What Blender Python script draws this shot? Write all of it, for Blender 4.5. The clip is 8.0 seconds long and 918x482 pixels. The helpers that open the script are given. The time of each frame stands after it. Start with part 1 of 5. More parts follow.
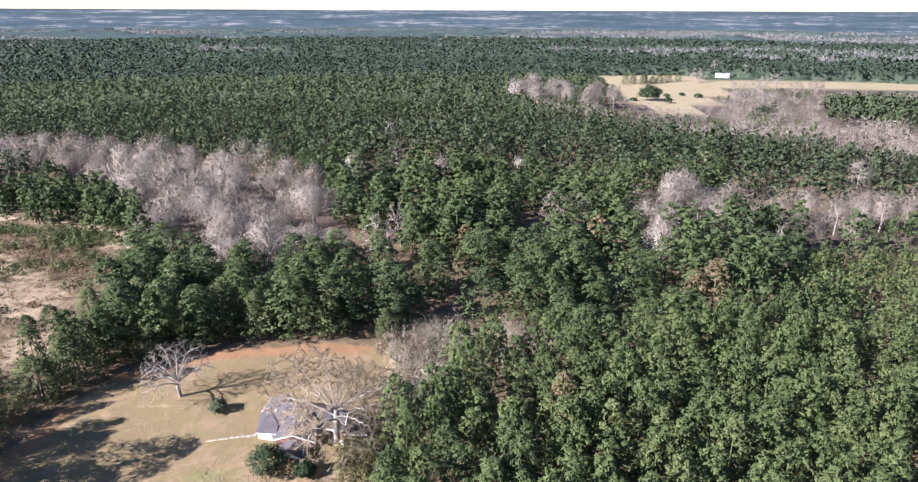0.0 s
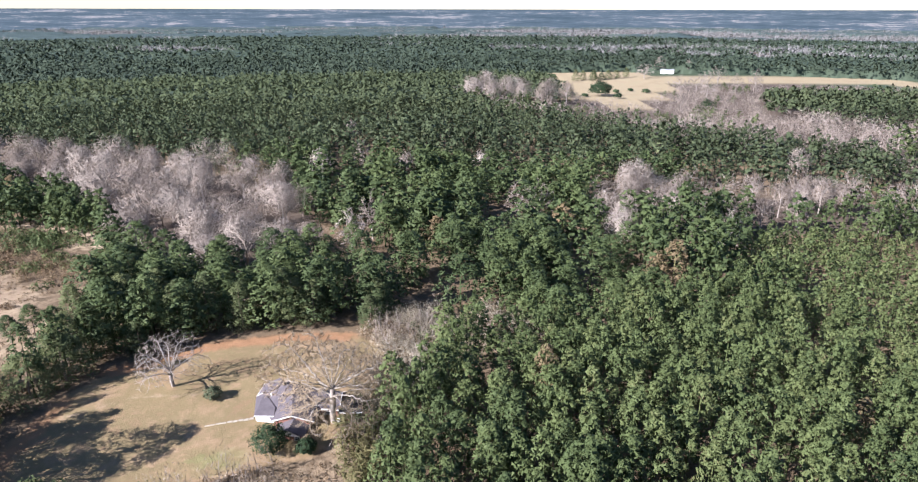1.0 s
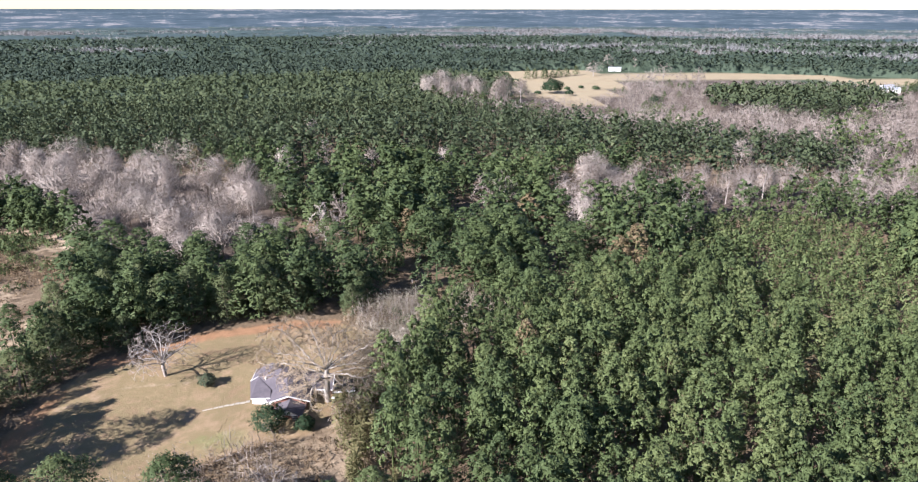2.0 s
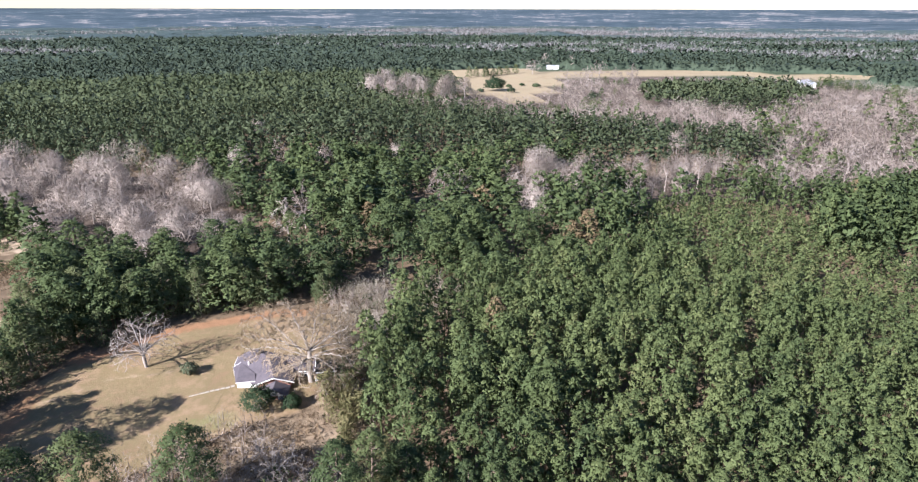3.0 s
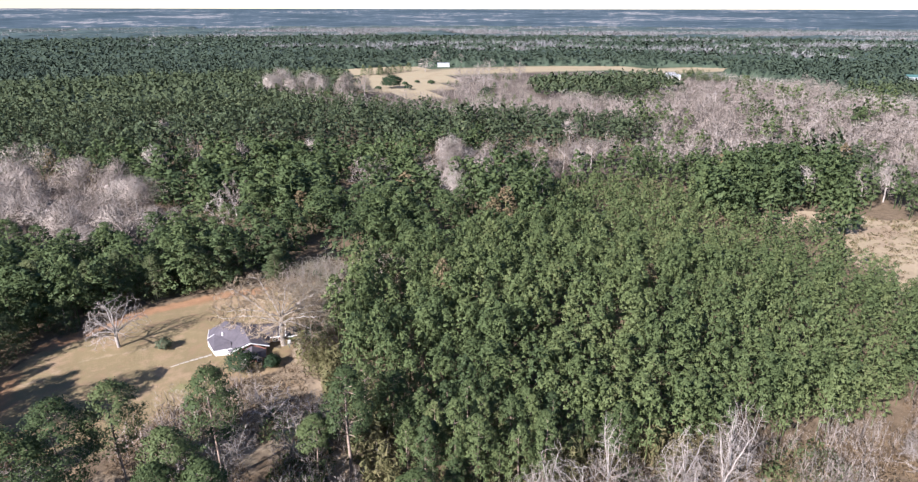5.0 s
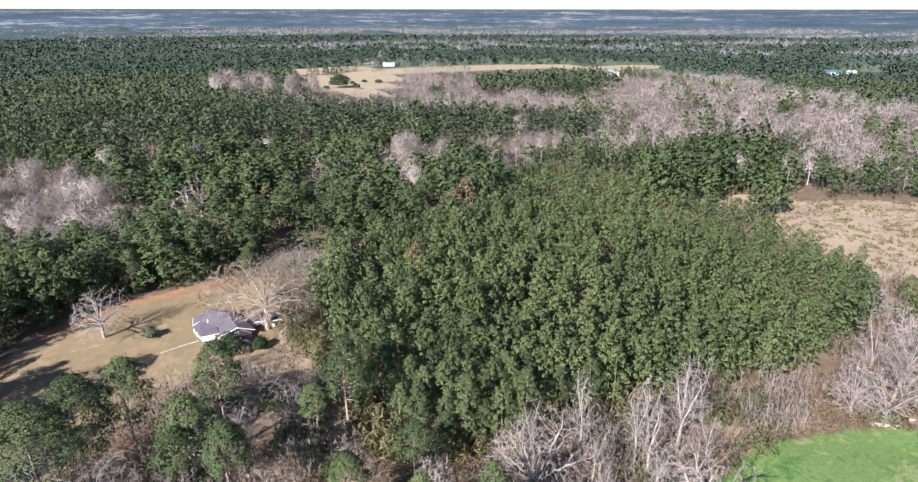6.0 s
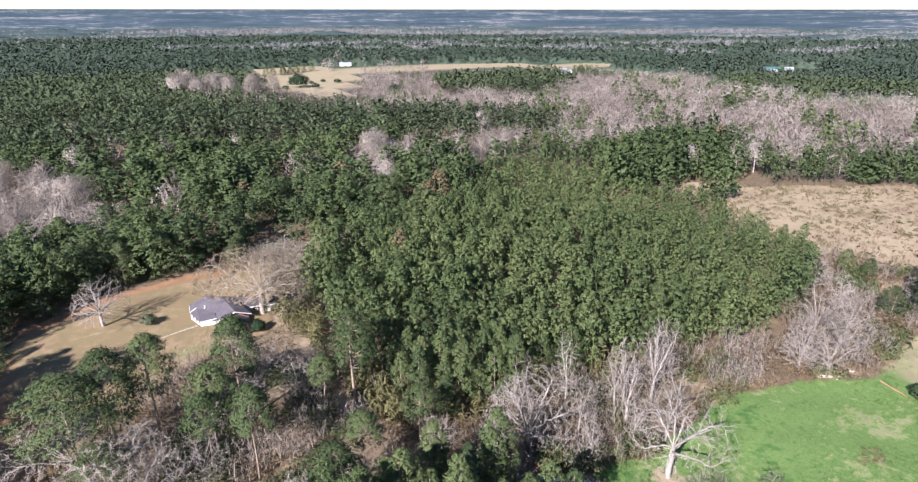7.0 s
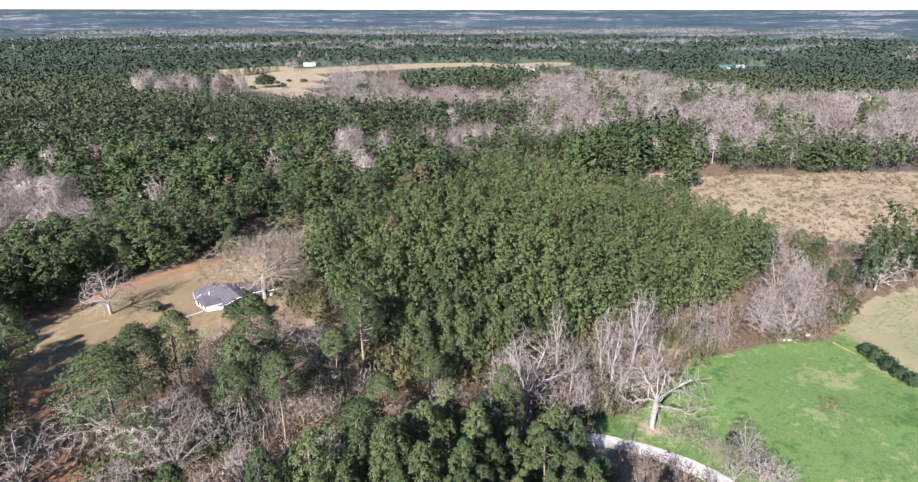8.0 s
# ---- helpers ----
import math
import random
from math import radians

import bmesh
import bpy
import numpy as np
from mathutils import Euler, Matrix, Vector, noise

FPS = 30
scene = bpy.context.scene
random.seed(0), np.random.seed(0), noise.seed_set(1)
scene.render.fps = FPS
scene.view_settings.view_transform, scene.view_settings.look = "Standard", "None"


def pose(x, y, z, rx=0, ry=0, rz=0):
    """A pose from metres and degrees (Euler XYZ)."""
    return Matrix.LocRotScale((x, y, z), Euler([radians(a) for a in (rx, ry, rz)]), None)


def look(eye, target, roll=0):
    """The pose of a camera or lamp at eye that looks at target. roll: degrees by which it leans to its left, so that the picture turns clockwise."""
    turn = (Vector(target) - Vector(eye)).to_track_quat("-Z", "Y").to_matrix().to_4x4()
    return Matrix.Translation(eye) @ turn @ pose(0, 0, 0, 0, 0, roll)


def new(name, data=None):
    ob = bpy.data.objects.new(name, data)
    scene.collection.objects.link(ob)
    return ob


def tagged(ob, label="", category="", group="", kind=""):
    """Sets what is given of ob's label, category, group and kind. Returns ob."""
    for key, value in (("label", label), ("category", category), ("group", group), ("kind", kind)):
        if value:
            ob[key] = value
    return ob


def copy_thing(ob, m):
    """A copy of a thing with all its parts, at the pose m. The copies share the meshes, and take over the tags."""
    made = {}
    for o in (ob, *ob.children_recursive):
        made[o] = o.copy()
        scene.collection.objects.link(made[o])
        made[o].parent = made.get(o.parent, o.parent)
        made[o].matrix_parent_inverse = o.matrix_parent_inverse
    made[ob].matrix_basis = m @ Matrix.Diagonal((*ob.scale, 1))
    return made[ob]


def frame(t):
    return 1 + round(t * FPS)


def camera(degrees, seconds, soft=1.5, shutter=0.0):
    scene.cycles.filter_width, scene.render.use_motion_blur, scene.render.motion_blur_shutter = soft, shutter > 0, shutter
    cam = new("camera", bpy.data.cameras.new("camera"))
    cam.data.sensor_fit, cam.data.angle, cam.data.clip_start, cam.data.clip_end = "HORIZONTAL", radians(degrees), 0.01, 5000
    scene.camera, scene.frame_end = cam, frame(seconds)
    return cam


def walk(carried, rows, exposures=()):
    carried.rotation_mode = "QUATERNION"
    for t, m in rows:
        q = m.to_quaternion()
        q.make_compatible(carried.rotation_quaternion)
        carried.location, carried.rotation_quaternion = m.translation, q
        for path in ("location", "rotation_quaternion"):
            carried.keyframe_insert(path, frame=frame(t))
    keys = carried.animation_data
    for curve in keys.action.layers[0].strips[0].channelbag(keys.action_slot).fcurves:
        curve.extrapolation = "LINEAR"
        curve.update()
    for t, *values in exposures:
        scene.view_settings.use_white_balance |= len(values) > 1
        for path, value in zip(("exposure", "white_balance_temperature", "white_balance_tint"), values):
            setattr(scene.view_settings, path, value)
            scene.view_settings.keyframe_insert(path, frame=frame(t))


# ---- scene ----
cam = camera(71.7, 8.0, soft=1.3)
METRES, EYE, TILT, LEAN, TURN = 96.46, 73.95, -0.06, 0.32, 0.0
ROWS = [
    (0.0, 0.0, 0.0, 0.0, 0.19, -19.86, -0.52),
    (0.5, -0.0311, -0.0383, -0.001, -2.13, -19.9, -0.47),
    (1.0, -0.0643, -0.0777, -0.0025, -4.33, -19.91, -0.42),
    (1.5, -0.0986, -0.1174, -0.0042, -6.45, -19.9, -0.36),
    (3.0, -0.2157, -0.2409, -0.0081, -14.36, -19.87, -0.4),
    (3.5, -0.2603, -0.2829, -0.0089, -17.18, -19.87, -0.4),
    (4.0, -0.3068, -0.3243, -0.0103, -19.63, -19.84, -0.44),
    (4.5, -0.3564, -0.3647, -0.0117, -22.04, -19.84, -0.41),
    (5.0, -0.4078, -0.4053, -0.0127, -24.57, -19.82, -0.35),
    (6.5, -0.583, -0.5135, -0.0184, -32.1, -19.77, -0.27),
    (7.0, -0.647, -0.5442, -0.0202, -34.05, -19.75, -0.25),
    (7.5, -0.7133, -0.5728, -0.0217, -35.93, -19.73, -0.23),
    (8.0, -0.7831, -0.5972, -0.0233, -37.69, -19.71, -0.25),
]
walk(cam, [(t, pose(0.41, 0, EYE, TILT, LEAN, TURN) @ pose(METRES * x, METRES * y, METRES * z, 90 + pitch, roll, yaw)) for t, x, y, z, yaw, pitch, roll in ROWS],
     exposures=[(0.0, 1.86, 5770, 20), (8.0, 1.67, 5770, 20)])

# ---- daylight: clear winter sky, low sun from the west-south-west ----
SUN_WAY = Vector((0.89, 0.45, 0)).normalized()      # the way the shadows fall
SUN_UP = 30.5
world = bpy.data.worlds.new("sky")
scene.world = world
world.use_nodes = True
sky = world.node_tree.nodes.new("ShaderNodeTexSky")
sky.sky_type, sky.sun_disc = "NISHITA", False
sky.sun_elevation = radians(SUN_UP)
sky.sun_rotation = math.atan2(-SUN_WAY.x, -SUN_WAY.y)
sky.air_density, sky.dust_density, sky.ozone_density = 1.0, 0.0, 2.5
world.node_tree.links.new(sky.outputs[0], world.node_tree.nodes["Background"].inputs[0])
world.node_tree.nodes["Background"].inputs[1].default_value = 0.050
sun = new("sun", bpy.data.lights.new("sun", "SUN"))
sun.data.energy, sun.data.angle, sun.data.color = 5.0, radians(0.5), (1.0, 0.94, 0.84)
flat = SUN_WAY * math.cos(radians(SUN_UP))
sun.matrix_world = look((0, 0, 200), (flat.x, flat.y, 200 - math.sin(radians(SUN_UP))))


# ---- materials ----
def ramp(nt, fac, stops):
    node = nt.nodes.new("ShaderNodeValToRGB")
    els = node.color_ramp.elements
    while len(els) < len(stops):
        els.new(0.5)
    for el, (at, col) in zip(els, stops):
        el.position, el.color = at, (*col, 1)
    nt.links.new(fac, node.inputs[0])
    return node.outputs[0]


def noise_tex(nt, scale, detail=4, rough=0.6, coords="Object", stretch=None):
    tc = nt.nodes.new("ShaderNodeTexCoord")
    src = tc.outputs[coords]
    if stretch:
        mp = nt.nodes.new("ShaderNodeMapping")
        mp.inputs["Scale"].default_value = stretch
        nt.links.new(src, mp.inputs[0])
        src = mp.outputs[0]
    n = nt.nodes.new("ShaderNodeTexNoise")
    n.inputs["Scale"].default_value, n.inputs["Detail"].default_value, n.inputs["Roughness"].default_value = scale, detail, rough
    nt.links.new(src, n.inputs["Vector"])
    return n.outputs["Fac"]


def mathn(nt, op, a, b, clamp=False):
    n = nt.nodes.new("ShaderNodeMath")
    n.operation, n.use_clamp = op, clamp
    for k, v in enumerate((a, b)):
        if isinstance(v, (int, float)):
            n.inputs[k].default_value = v
        else:
            nt.links.new(v, n.inputs[k])
    return n.outputs[0]


def mixc(nt, fac, a, b, kind="MIX"):
    n = nt.nodes.new("ShaderNodeMix")
    n.data_type, n.blend_type = "RGBA", kind
    for k, v in ((0, fac), (6, a), (7, b)):
        if isinstance(v, (int, float)):
            n.inputs[k].default_value = v
        elif isinstance(v, tuple):
            n.inputs[k].default_value = (*v, 1)
        else:
            nt.links.new(v, n.inputs[k])
    return n.outputs[2]


def bump(nt, height, strength, dist=0.05):
    b = nt.nodes.new("ShaderNodeBump")
    b.inputs["Strength"].default_value, b.inputs["Distance"].default_value = strength, dist
    nt.links.new(height, b.inputs["Height"])
    return b.outputs[0]


def material(name):
    m = bpy.data.materials.new(name)
    m.use_nodes = True
    nt = m.node_tree
    return m, nt, nt.nodes["Principled BSDF"]


def surface(name, lo, hi, scale=3.0, rough=0.8, metal=0.0, relief=0.3, fine=25.0, dist=0.02):
    """A plain worn surface: two colours mixed by coarse and fine noise, with relief."""
    m, nt, b = material(name)
    coarse, grain = noise_tex(nt, scale, 4), noise_tex(nt, fine, 3)
    both = mathn(nt, "ADD", mathn(nt, "MULTIPLY", coarse, 0.65), mathn(nt, "MULTIPLY", grain, 0.35))
    nt.links.new(ramp(nt, both, [(0.35, lo), (0.65, hi)]), b.inputs["Base Color"])
    b.inputs["Roughness"].default_value, b.inputs["Metallic"].default_value = rough, metal
    nt.links.new(bump(nt, grain, relief, dist), b.inputs["Normal"])
    return m


def foliage(name, stops, joined, through_light=0.22, grain=0.0):
    """Needles or leaves. Each tree has its own tint: from the object, or from the tree's number kept in a joined mesh."""
    m, nt, b = material(name)
    if joined:
        a = nt.nodes.new("ShaderNodeAttribute")
        a.attribute_name = "tint"
        tint = a.outputs["Fac"]
    else:
        tint = nt.nodes.new("ShaderNodeObjectInfo").outputs["Random"]
    geo = nt.nodes.new("ShaderNodeNewGeometry")
    island = geo.outputs["Random Per Island"]
    fac = mathn(nt, "ADD", mathn(nt, "MULTIPLY", tint, 0.78), mathn(nt, "MULTIPLY", island, 0.22))
    if grain:
        speck = noise_tex(nt, grain, 3, 0.7)
        fac = mathn(nt, "ADD", mathn(nt, "MULTIPLY", fac, 0.75), mathn(nt, "MULTIPLY", mathn(nt, "SUBTRACT", speck, 0.32), 0.75), True)
        nt.links.new(bump(nt, speck, 0.35, 0.9 / grain), b.inputs["Normal"])
    col = ramp(nt, fac, stops)
    nt.links.new(col, b.inputs["Base Color"])
    b.inputs["Roughness"].default_value = 0.6
    b.inputs["Specular IOR Level"].default_value = 0.08
    tr = nt.nodes.new("ShaderNodeBsdfTranslucent")
    nt.links.new(col, tr.inputs[0])
    mx = nt.nodes.new("ShaderNodeMixShader")
    mx.inputs[0].default_value = through_light
    nt.links.new(b.outputs[0], mx.inputs[1])
    nt.links.new(tr.outputs[0], mx.inputs[2])
    nt.links.new(mx.outputs[0], nt.nodes["Material Output"].inputs[0])
    return m


PINE = [(0.0, (0.036, 0.053, 0.026)), (0.3, (0.062, 0.085, 0.035)), (0.65, (0.089, 0.114, 0.045)), (0.9, (0.113, 0.135, 0.054)), (1.0, (0.155, 0.116, 0.066))]
PINE_MID = [(0.0, (0.040, 0.053, 0.029)), (0.5, (0.065, 0.083, 0.042)), (1.0, (0.094, 0.110, 0.055))]
# Far needles: a little blue distance haze is mixed into the base colour.
PINE_FAR_HAZE = [(0.0, (0.032, 0.045, 0.032)), (0.5, (0.045, 0.061, 0.041)), (1.0, (0.060, 0.078, 0.050))]
# The most distant canopy: stronger blue haze painted into the base colour.
PINE_DISTANT_HAZE = [(0.0, (0.038, 0.054, 0.050)), (1.0, (0.058, 0.077, 0.070))]
TWIG = [(0.0, (0.135, 0.110, 0.092)), (0.45, (0.238, 0.200, 0.170)), (1.0, (0.37, 0.325, 0.283))]
BRUSH = [(0.0, (0.07, 0.048, 0.029)), (0.4, (0.14, 0.098, 0.057)), (0.75, (0.215, 0.158, 0.097)), (1.0, (0.105, 0.102, 0.047))]
m_pine, m_pine_joined = foliage("pine_needles", PINE, False), foliage("pine_needles_wood", PINE, True)
m_pine_deep = foliage("deep_green_needles", [(0.0, (0.058, 0.071, 0.034)), (0.5, (0.094, 0.113, 0.050)), (1.0, (0.135, 0.150, 0.068))], False)
m_pine_tall = foliage("yard_pine_needles", [(0.0, (0.038, 0.055, 0.024)), (0.5, (0.066, 0.089, 0.036)), (1.0, (0.100, 0.122, 0.050))], False)
m_pine_mid = foliage("pine_canopy", PINE_MID, True, 0.15)
m_pine_distant_haze = foliage("distant_hazed_pine_canopy", PINE_DISTANT_HAZE, True, 0.0, 0.12)
m_pine_far_haze = foliage("far_hazed_pine_canopy", PINE_FAR_HAZE, True, 0.0, 0.3)
m_shrub = foliage("evergreen_leaves", [(0.0, (0.020, 0.036, 0.018)), (0.6, (0.036, 0.058, 0.028)), (1.0, (0.06, 0.085, 0.04))], False)
m_twig, m_twig_joined = foliage("bare_twigs", TWIG, False, 0.05), foliage("bare_twigs_wood", TWIG, True, 0.05)
m_brush = foliage("dry_brush", BRUSH, True, 0.15)
m_cane = foliage("cane_leaves", [(0.0, (0.07, 0.075, 0.03)), (0.5, (0.13, 0.12, 0.055)), (1.0, (0.20, 0.16, 0.09))], True, 0.2)
m_grass = foliage("winter_grass", [(0.0, (0.07, 0.135, 0.03)), (1.0, (0.13, 0.21, 0.06))], True, 0.25)
m_bark_pale = surface("pale_bark", (0.17, 0.145, 0.125), (0.40, 0.355, 0.315), 1.2, 0.9, 0, 0.6, 14)
m_bark_oak = surface("grey_oak_bark", (0.155, 0.135, 0.115), (0.36, 0.32, 0.275), 1.2, 0.9, 0, 0.6, 14)
m_twig_oak = foliage("tan_oak_twigs", [(0.0, (0.15, 0.110, 0.066)), (0.5, (0.205, 0.155, 0.098)), (1.0, (0.27, 0.21, 0.14))], False, 0.05)
m_twig_pale = foliage("pale_fuzzy_twigs", [(0.0, (0.19, 0.165, 0.115)), (0.6, (0.30, 0.265, 0.20)), (1.0, (0.40, 0.36, 0.285))], True, 0.1)
m_twig_far = foliage("far_grey_twigs", [(0.0, (0.13, 0.13, 0.128)), (1.0, (0.24, 0.235, 0.228))], True, 0.05)
m_shrub_pale = foliage("grey_green_leaves", [(0.0, (0.055, 0.07, 0.038)), (1.0, (0.11, 0.125, 0.075))], False)
m_bark_pine = surface("pine_bark", (0.13, 0.09, 0.065), (0.30, 0.23, 0.18), 1.6, 0.95, 0, 0.7, 12)


# ---- ground ----
# heights of the land at a few places: a lawn on a rise, falling to a branch in the south-east
LAND = [(-50, 110, 0), (-36, 97, 0), (-73, 57, 1), (-41, 38, -1), (2, 20, -4), (24, 6, -8), (88, 5, -9), (150, 150, -6), (40, 80, -3),
        (178, 140, -5), (-132, 224, -3), (-20, 190, -2), (100, 270, -6), (200, 375, -4), (165, 570, 1), (290, 730, 3), (-200, 400, 0),
        (0, -60, -8), (-100, 0, 0), (150, -60, -10), (300, 150, -7), (400, 400, -3)]


def ground_z(x, y):
    x, y = np.asarray(x, float), np.asarray(y, float)
    top, low = np.zeros_like(x), np.zeros_like(x)
    for a, b, c in LAND:
        k = 1 / ((x - a) ** 2 + (y - b) ** 2 + 225) ** 1.5
        top, low = top + k * c, low + k
    r = np.hypot(x, y)
    far = np.clip((r - 2500) / 2400, 0, 1)
    z = top / low * np.exp(-(r / 1600) ** 2)
    return z + 75.6 * far ** 1.25 + 0.12 * np.sin(x * 0.31 + 1.3 * np.sin(y * 0.17)) * np.cos(y * 0.23)


def lumps(x, y, size, seed=0):
    """Smooth value noise between 0 and 1, in cells of that size."""
    x, y = np.asarray(x, float) / size + seed * 17.3, np.asarray(y, float) / size - seed * 9.1
    i, j = np.floor(x), np.floor(y)
    u, v = x - i, y - j
    u, v = u * u * (3 - 2 * u), v * v * (3 - 2 * v)

    def at(a, b):
        s = np.sin(a * 127.1 + b * 311.7 + seed * 74.7) * 43758.5453
        return s - np.floor(s)
    return (at(i, j) * (1 - u) + at(i + 1, j) * u) * (1 - v) + (at(i, j + 1) * (1 - u) + at(i + 1, j + 1) * u) * v


def inside(poly, x, y):
    x, y = np.asarray(x, float), np.asarray(y, float)
    hit = np.zeros(x.shape, bool)
    for (ax, ay), (bx, by) in zip(poly, poly[1:] + poly[:1]):
        if ay != by:
            hit ^= ((ay > y) != (by > y)) & (x < (bx - ax) * (y - ay) / (by - ay) + ax)
    return hit


LAWN = [(-80, 55), (-83, 75), (-79, 95), (-78, 108), (-72, 117), (-55, 128), (-36, 132), (-20, 132), (-11, 122), (-13, 107), (-19, 97),
        (-23, 87), (-33, 84), (-48, 78), (-60, 68), (-66, 58), (-72, 50)]
GREEN = [(10, 11), (27, 10), (47, 13), (57, 13), (66, 11), (77, 8), (84, 4), (92, 0), (107, 4), (130, 3), (150, -2), (260, -60), (260, -200), (12, -200), (17, -20), (14, -2), (6, 6)]
CLEARING = [(162, 88), (200, 115), (236, 99), (306, 52), (386, -13), (320, -40), (191, 8), (162, 22), (150, 42), (152, 59)]
GLADE = [(164, 119), (170, 133), (196, 130), (214, 114), (197, 98), (178, 108)]
FAR_FIELD = [(134, 530), (131, 590), (137, 690), (143, 772), (250, 775), (330, 740), (430, 724), (500, 700), (590, 668), (690, 592), (600, 584), (500, 604), (470, 640),
             (390, 652), (318, 668), (262, 630), (212, 540), (175, 494)]
FAR_YARD = [(610, 345), (655, 318), (735, 360), (830, 405), (815, 450), (745, 452), (660, 392)]
LEFT_FIELD = [(-84, 60), (-84, 100), (-86, 114), (-91, 140), (-91, 160), (-98, 180), (-108, 200), (-120, 214), (-178, 234), (-300, 260), (-300, 60)]
MATURE = [(-100, 120), (-60, 128), (-10, 128), (36, 128), (80, 150), (110, 190), (160, 205), (200, 190), (240, 250), (190, 300), (100, 340), (10, 390), (-40, 370), (-60, 300), (-100, 230), (-112, 200), (-91, 160)]
BARE_LEFT = [(-300, 330), (-201, 335), (-143, 318), (-93, 297), (-54, 255), (-38, 213), (-40, 185), (-52, 168), (-80, 178), (-100, 195), (-112, 215), (-136, 245), (-190, 280), (-300, 300)]
BARE_STRIP = [(61, 212), (65, 240), (87, 268), (113, 262), (151, 254), (190, 244), (225, 215), (200, 190), (158, 208), (93, 205)]
BARE_BELT = [(30, 545), (60, 470), (110, 410), (150, 366), (205, 335), (240, 300), (235, 262), (185, 214), (205, 195), (240, 185), (285, 172), (240, 120), (300, 55), (400, -30),
             (620, 60), (600, 170), (520, 230), (540, 340), (580, 480), (560, 575), (480, 580), (420, 665), (371, 690), (290, 650), (230, 600), (172, 550), (115, 545), (96, 560), (70, 590)]
PINE_ROW = [(150, 140), (165, 165), (220, 180), (258, 160), (235, 128), (205, 112), (176, 100)]
PINE_CLUMPS = [(258, 82), (270, 104), (300, 96), (335, 70), (330, 52), (285, 62)]
ROADSIDE = [(-1, 6), (10, 11), (14, -2), (17, -20), (12, -60), (-34, -60), (-10, -12), (-5, -5)]
SOUTH = [(-33, 84), (-23, 88), (-12, 92), (-9, 60), (-14, 44), (-6, 34), (21, 34), (47, 29), (75, 24), (118, 29), (150, 50), (164, 22), (125, 5), (93, 0),
         (81, 6), (61, 12), (27, 10), (10, 11), (-4, 12), (-22, 22), (-40, 18), (-60, 22), (-100, 20), (-84, 52), (-66, 58), (-48, 78)]
BRUSH_BACK = [(-12, 122), (-20, 132), (-8, 140), (13, 143), (26, 134), (26, 124), (8, 122), (0, 112), (-2, 104), (-10, 98), (-14, 92), (-18, 84), (-23, 88), (-19, 97)]
LANE = [(-1, 13), (5, 9), (11, 5), (15, 0), (17.2, -5), (18.2, -12), (17, -24), (10, -50), (0, -90)]
TRACK = [(-260, 236), (-178, 235), (-163, 232), (-146, 229), (-132, 224), (-120, 216), (-112, 205)]
DRIVE = [(-76, 40), (-75, 52), (-72, 64), (-74, 80)]


def near_line(pts, x, y):
    d = np.full(np.shape(x), 1e9)
    for (ax, ay), (bx, by) in zip(pts, pts[1:]):
        lx, ly = bx - ax, by - ay
        t = np.clip(((x - ax) * lx + (y - ay) * ly) / (lx * lx + ly * ly), 0, 1)
        d = np.minimum(d, np.hypot(x - ax - t * lx, y - ay - t * ly))
    return d


FAR_CREEK = [(180, 1165), (300, 1155), (440, 1205), (560, 1225), (620, 1100), (680, 965), (760, 805), (880, 640)]
FAR_BRANCH = [(420, 2230), (830, 2215), (900, 1950), (905, 1620), (1040, 1535), (1290, 1555), (1700, 1360), (2000, 1200)]


def leafless_at(x, y, r):
    """Strips of leafless wood in the far country, two of them along creeks."""
    edge = 0.35 + 1.2 * lumps(x, y, 60, 76)
    creek = (near_line(FAR_CREEK, x, y) < 62 * edge) | (near_line(FAR_BRANCH, x, y) < 105 * edge)
    return creek | (r > 1050) & (0.8 * lumps(x + 0.3 * y, 2.4 * y, 210, 71) + 0.2 * lumps(x, y, 45, 74) + 0.08 * (x > 300) > 0.66)


def axis(lo, hi, step, reach, grow=1.16):
    up, d, v = [], step, hi
    while v < reach:
        d *= grow
        v += d
        up.append(v)
    down, d, v = [], step, lo
    while v > -reach:
        d *= grow
        v -= d
        down.append(v)
    return np.array(down[::-1] + list(np.arange(lo, hi + 0.01, step)) + up)


def mesh_np(name, verts, tris, mats, tint=None, smooth=False, slot=None, normals=None):
    """A mesh from arrays of corners and triangles."""
    me = bpy.data.meshes.new(name)
    verts, tris = np.asarray(verts, np.float32), np.asarray(tris, np.int32)
    me.vertices.add(len(verts))
    me.loops.add(3 * len(tris))
    me.polygons.add(len(tris))
    me.vertices.foreach_set("co", verts.ravel())
    me.loops.foreach_set("vertex_index", tris.ravel())
    me.polygons.foreach_set("loop_start", np.arange(0, 3 * len(tris), 3, dtype=np.int32))
    me.polygons.foreach_set("use_smooth", np.full(len(tris), smooth))
    if slot is not None:
        me.polygons.foreach_set("material_index", np.asarray(slot, np.int32))
    if tint is not None:
        me.attributes.new("tint", "FLOAT", "POINT").data.foreach_set("value", np.asarray(tint, np.float32))
    for m in mats if isinstance(mats, (list, tuple)) else [mats]:
        me.materials.append(m)
    if normals is not None:
        me.polygons.foreach_set("use_smooth", np.full(len(tris), True))
        me.attributes.new("custom_normal", "FLOAT_VECTOR", "POINT").data.foreach_set("vector", np.asarray(normals, np.float32).ravel())
    me.update(calc_edges=True)
    return me


